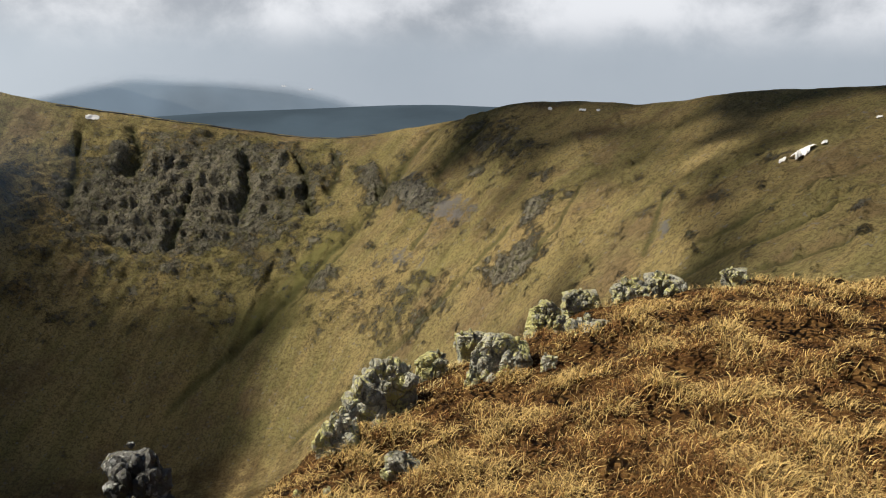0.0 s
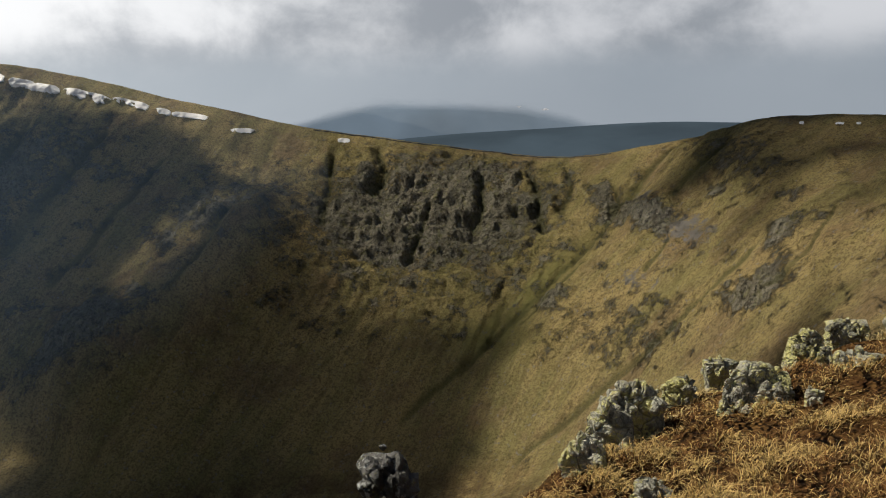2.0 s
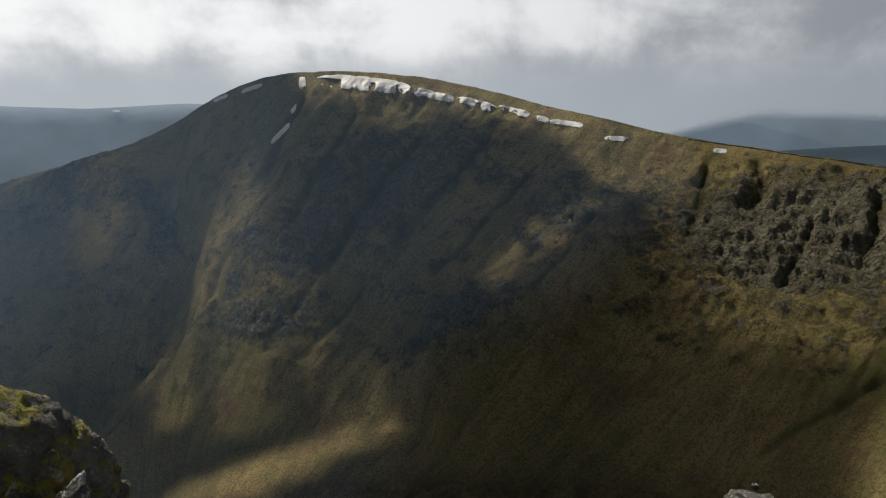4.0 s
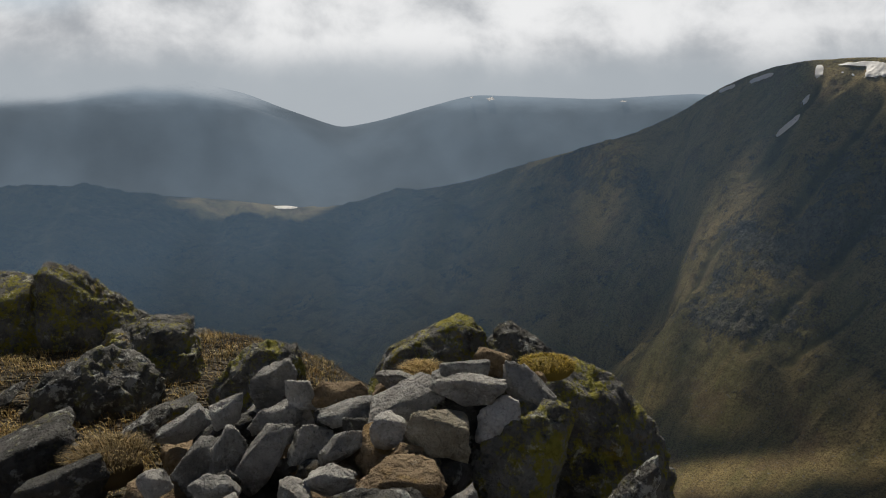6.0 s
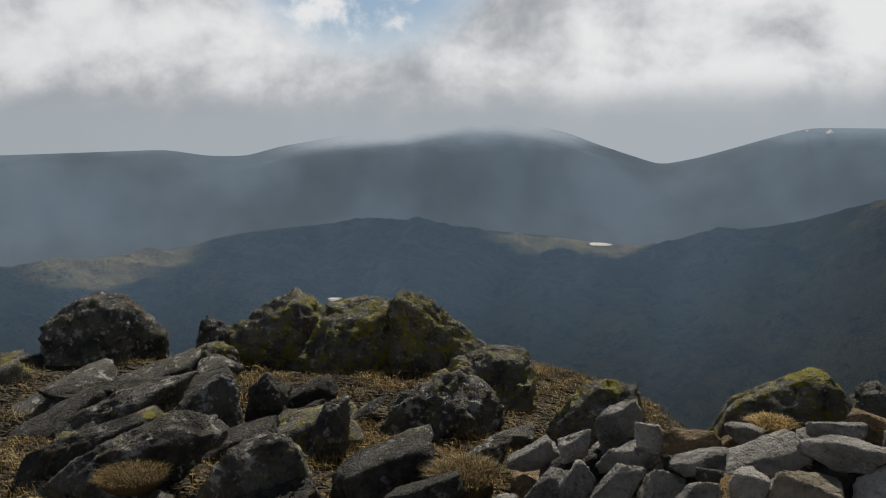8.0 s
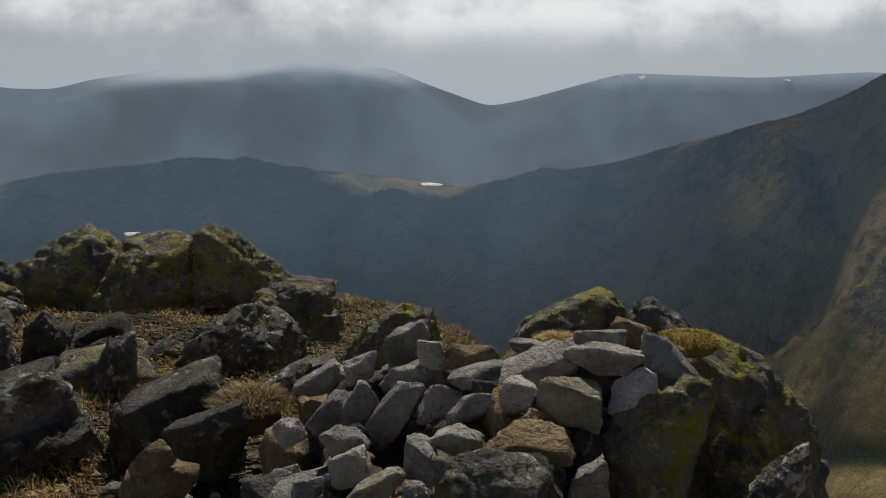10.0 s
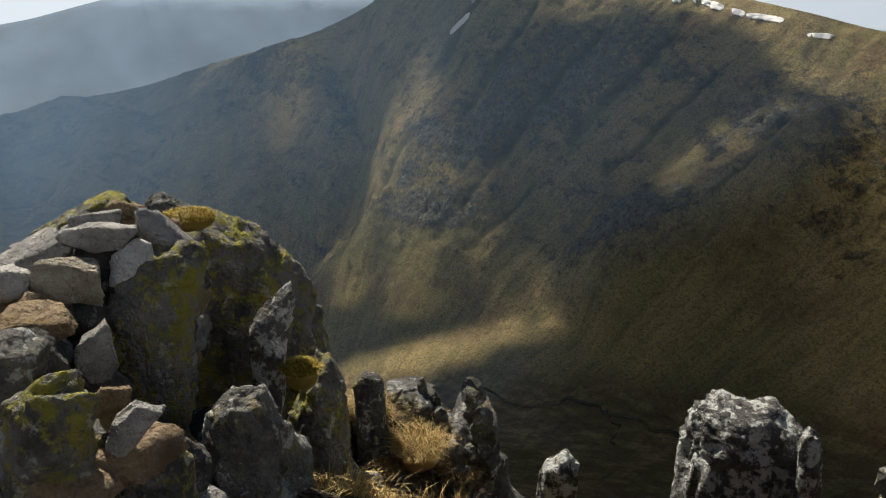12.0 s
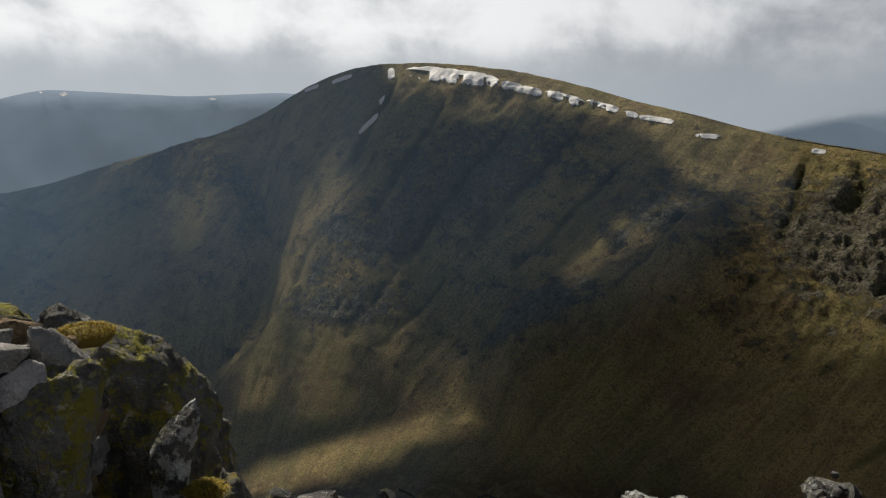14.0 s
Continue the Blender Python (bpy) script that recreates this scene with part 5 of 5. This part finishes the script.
turf("grass", gx, gy, 16, 0.055, 0.0007, 14, BLEACHED, "pale golden grass on the ledges of the rim", 1.4, (0.3, 0.1), 0.05)
gx, gy = field_points(3600, 84, 128, 3.6, 11.0, 6, lambda x, y: layers(x * 0.9, y * 0.9, 0.0, 2, 91) > -0.3)
turf("grass", gx, gy, 16, 0.075, 0.0004, 12, BLEACHED, "short bleached grass between the slabs", 0.8)
gx, gy = field_points(700, 38, 62, 3.2, 7.5, 8, lambda x, y: y > rim(x) + 0.2)
turf("grass", gx, gy, 22, 0.16, 0.0006, 13, BLEACHED, "pale tufted grass on the ledges below", 0.5)


def tussock(x, y, z, wide, tall, seed, mat=None, hair_length=0.6, name="grass_tussock", label="straw-coloured grass tussock growing among the rocks", category="grass"):
    rng = np.random.default_rng(seed)
    k = 1600
    a, d = rng.uniform(0, 2 * np.pi, k), np.sqrt(rng.random(k)) * wide * 0.5
    px, py = np.cos(a) * d, np.sin(a) * d
    pz = np.sqrt(np.maximum(0, 1 - (d / (wide * 0.55)) ** 2)) * tall * 0.4
    v, q, tone = blades(px, py, pz, np.clip(rng.normal(0.55, 0.3, k), 0, 1), tall * hair_length, 0.0024 + 0 * px, px / wide * 2.2, py / wide * 2.2 - 0.3, rng, 1.3)
    dome, faces = sphere(3)
    dv = dome * np.array([wide * 0.46, wide * 0.46, tall * 0.4]) * (1 + 0.12 * layers(dome[:, 0] * 3, dome[:, 1] * 3, dome[:, 2] * 3 + seed, 3, seed % 40))[:, None]
    tri = mesh_from(name, dv, faces, dict(tone=np.full(len(dv), 0.35)))
    ob = new(name, tri)
    tri.materials.append(mat or BLEACHED)
    ob.matrix_basis = pose(x, y, z)
    hair = mesh_from("hair", v, q, dict(tone=tone), shade=False)
    hair.materials.append(mat or BLEACHED)
    h = new("hair", hair)
    h.parent = ob
    tagged(h, kind="stuff")
    return tagged(ob, label, category, "tussocks among the rocks")


def moss(x, y, z, wide, tall, seed):
    return tussock(x, y, z, wide, tall, seed, MOSS, 0.22, "moss_cushion", "bright yellow moss cushion grown on the crag", "moss")


moss(-3.81, 1.35, -1.17, 0.26, 0.13, 401)
moss(-6.19, -0.97, -1.71, 0.42, 0.15, 402)
moss(-2.96, 1.51, -1.73, 0.16, 0.16, 403)
moss(-3.57, 1.80, -2.10, 0.148, 0.100, 405)
moss(-5.54, 1.19, -1.67, 0.110, 0.108, 404)
tussock(-4.17, -0.69, -1.60, 0.33, 0.24, 411, BROWNGRASS, 0.3)
tussock(-3.72, 2.36, -2.62, 0.236, 0.316, 412)
tussock(-3.34, 2.40, -2.62, 0.264, 0.206, 413)
tussock(-3.25, 2.64, -2.81, 0.164, 0.207, 414)
tussock(-3.55, 2.55, -2.60, 0.201, 0.197, 415)
tussock(-4.16, -2.45, -1.63, 0.347, 0.15, 416, BROWNGRASS, 0.35)
tussock(-5.16, 1.05, -1.61, 0.205, 0.115, 417)
tussock(-6.76, -0.22, -2.18, 0.249, 0.176, 418)


# ---- old snow under the crests ----
def snow_patch(az, el, wide, tall, lie, seed, ragged=0.5):
    """A drift that lies on the slope: `lie` is how it climbs along the crest."""
    a = np.linspace(-0.5, 0.5, max(60, int(wide * 26)))
    e = np.linspace(-0.5, 0.5, 34)
    A, E = np.meshgrid(a, e, indexing="ij")
    azs = az + A * wide
    els = el + E * tall + lie * A * wide
    rows = on_slope(azs[:, 0], els, 1.0)
    x, y, z = land(azs, rows)[:3]
    body = 1 - (np.abs(A) * 2) ** 4 - (E * 2) ** 2 * np.where(E < 0, 0.8, 1.0) + ragged * ((1.5 * layers(A * wide * 1.7 + seed, E * tall * 1.2 + seed, 0, 4, seed, False, 0.6) - 0.3) * np.where(E < 0.1, 1.5, 0.25))
    lift = np.clip(body * 4, -1, 1)
    q = grid_faces(*azs.shape)
    q = q[(body.ravel()[q] > -0.05).all(1)]
    used, back = np.unique(q, return_inverse=True)
    v = np.stack([x, y, z + min(1.2, 1.6 * tall) * lift + 0.5], -1).reshape(-1, 3)[used]
    if len(v) < 4:
        return None
    me = mesh_from("snow_patch", v, back.reshape(-1, 4)[:, ::-1])
    me.materials.append(SNOW)
    return tagged(new("snow_patch", me), "ragged patch of old snow lying on the fell", "snow", "snow patches on the fells")


snow_patch(46.9, 2.32, 6.4, 1.0, 0.10, 1, 0.9)
snow_patch(51.05, 2.35, 0.5, 0.9, 0.0, 2)
snow_patch(42.75, 1.66, 1.5, 0.6, 0.2, 3)
snow_patch(41.4, 1.36, 1.5, 0.55, 0.2, 4)
snow_patch(39.1, 0.88, 2.9, 0.65, 0.25, 5, 0.8)
snow_patch(36.55, 0.38, 2.4, 0.5, 0.25, 6, 0.9)
snow_patch(34.65, -0.15, 1.0, 0.4, 0.25, 7)
snow_patch(32.95, -0.45, 2.4, 0.35, 0.15, 8)
snow_patch(29.65, -1.5, 1.7, 0.32, 0.05, 9, 0.8)
snow_patch(22.9, -2.3, 0.9, 0.3, 0.05, 10, 0.7)
snow_patch(54.4, 2.05, 1.4, 0.3, -0.35, 11)
snow_patch(56.45, 1.4, 1.0, 0.25, -0.4, 12)
snow_patch(52.6, -0.95, 1.4, 0.45, -0.95, 13)
snow_patch(51.7, 0.6, 0.5, 0.5, -1.1, 20)
snow_patch(-23.75, -3.95, 1.7, 0.5, -0.6, 31, 1.0)
snow_patch(-22.6, -4.45, 0.5, 0.25, -0.5, 21, 0.9)
snow_patch(-24.95, -3.2, 0.35, 0.2, -0.4, 22, 0.7)
snow_patch(-7.4, -1.45, 0.3, 0.2, 0.0, 15, 0.5)
snow_patch(-9.6, -1.5, 0.5, 0.15, 0.02, 16, 0.7)
snow_patch(-10.65, -1.5, 0.3, 0.16, 0.02, 23, 0.5)
snow_patch(-28.75, -1.29, 1.1, 0.26, -0.22, 17, 0.9)
snow_patch(-27.85, -1.52, 0.35, 0.14, -0.2, 24, 0.5)
snow_patch(86.2, -6.62, 1.7, 0.22, 0.02, 18, 0.3)


# Dimmed grey copy of the old snow, with haze painted into its colour.
HAZY_SNOW = make_plain("old_snow_painted_haze", (0.30, 0.31, 0.33), 0.8)


def far_snow(az, el, wide, tall):
    """A streak of snow on the far fells."""
    a = np.linspace(-0.5, 0.5, 9)
    rows = []
    for k, e in enumerate((-0.5, 0.0, 0.5)):
        azs = az + a * wide
        els = el + e * tall * (1 - (2 * a) ** 2) + 0.15 * tall * np.sin(a * 9 + az)
        r = 4150.0 + 60 * e
        rows.append(np.stack([-np.sin(np.radians(azs)) * r, np.cos(np.radians(azs)) * r, r * np.tan(np.radians(els))], -1))
    me = mesh_from("snow_patch", np.array(rows).reshape(-1, 3), grid_faces(3, 9)[:, ::-1])
    me.materials.append(HAZY_SNOW)
    tagged(new("snow_patch", me), "pale streak of old snow on a far fell", "snow", "snow patches on the fells")


far_snow(72.0, 0.78, 0.55, 0.22)
far_snow(73.3, 0.88, 0.25, 0.10)
far_snow(63.0, 0.62, 0.5, 0.10)
far_snow(9.0, -0.35, 0.5, 0.12)
far_snow(10.8, -0.15, 0.35, 0.09)


# ---- the wall along the far crest ----
def crest_wall(az0, az1, tall):
    az = np.arange(az0, az1, 0.07)
    r = crest_r(az) * 0.997
    gap = layers(az * 2.0, 0 * az, 0.0, 3, 97)
    high = tall * np.clip(0.75 + 0.9 * gap, 0.05, 1.3)
    rows = []
    for off, up in ((-0.5, -0.8), (-0.4, 1.0), (0.4, 1.0), (0.5, -0.8)):
        x, y, z = land(az, r + off)[:3]
        rows.append(np.stack([x, y, z + np.where(up > 0, high, up)], -1))
    me = mesh_from("drystone_wall", np.array(rows).reshape(-1, 3), grid_faces(4, len(az)), None, False)
    me.materials.append(DARK)
    tagged(new("drystone_wall", me), "dark broken drystone wall along the far crest", "wall")


crest_wall(4.5, 25.0, 0.8)


# ---- the beck on the valley floor ----
def beck(points, wide, label):
    water, n = material("dark_beck_water")
    n.surface(n.mix(n.noise(n.place(), 0.3, 4.0), (0.02, 0.022, 0.02), (0.06, 0.055, 0.045)), 0.25, None, 0.5)
    marks = [tuple(map(float, p.split())) for p in points]
    t = np.linspace(0, len(marks) - 1, 60)
    az = np.interp(t, range(len(marks)), [m[0] for m in marks]) + 0.25 * np.sin(t * 5.1) + 0.12 * np.sin(t * 13.0)
    el = np.interp(t, range(len(marks)), [m[1] for m in marks]) + 0.12 * np.sin(t * 7.3)
    r = on_slope(az, el, 0.5, 500)
    sides = [np.stack(land(az, r + side * wide)[:3], -1) + np.array([0, 0, 0.7]) for side in (-0.5, 0.5)]
    rows = np.stack(sides, 1).reshape(-1, 3)
    me = mesh_from("beck", np.array(rows), grid_faces(60, 2))
    me.materials.append(water)
    tagged(new("beck", me), label, "stream", kind="structure")


beck(("50.5 -26", "47.5 -27.3", "45.5 -26.9", "43.5 -26.4", "41 -27", "37.5 -27.8", "33 -28.2"), 5.0, "narrow dark beck winding over the valley floor")
beck(("41 -27", "40.2 -28", "40.5 -29.5"), 4.0, "side beck joining on the valley floor")
crumb = set_rock("snow_remnant", -8.3, -2.42, -1.43, 0.16, 0.12, 0.05, 106, 0, 900, SNOW, 3)
tagged(crumb, "small remnant of snow lying on the tor", "snow")
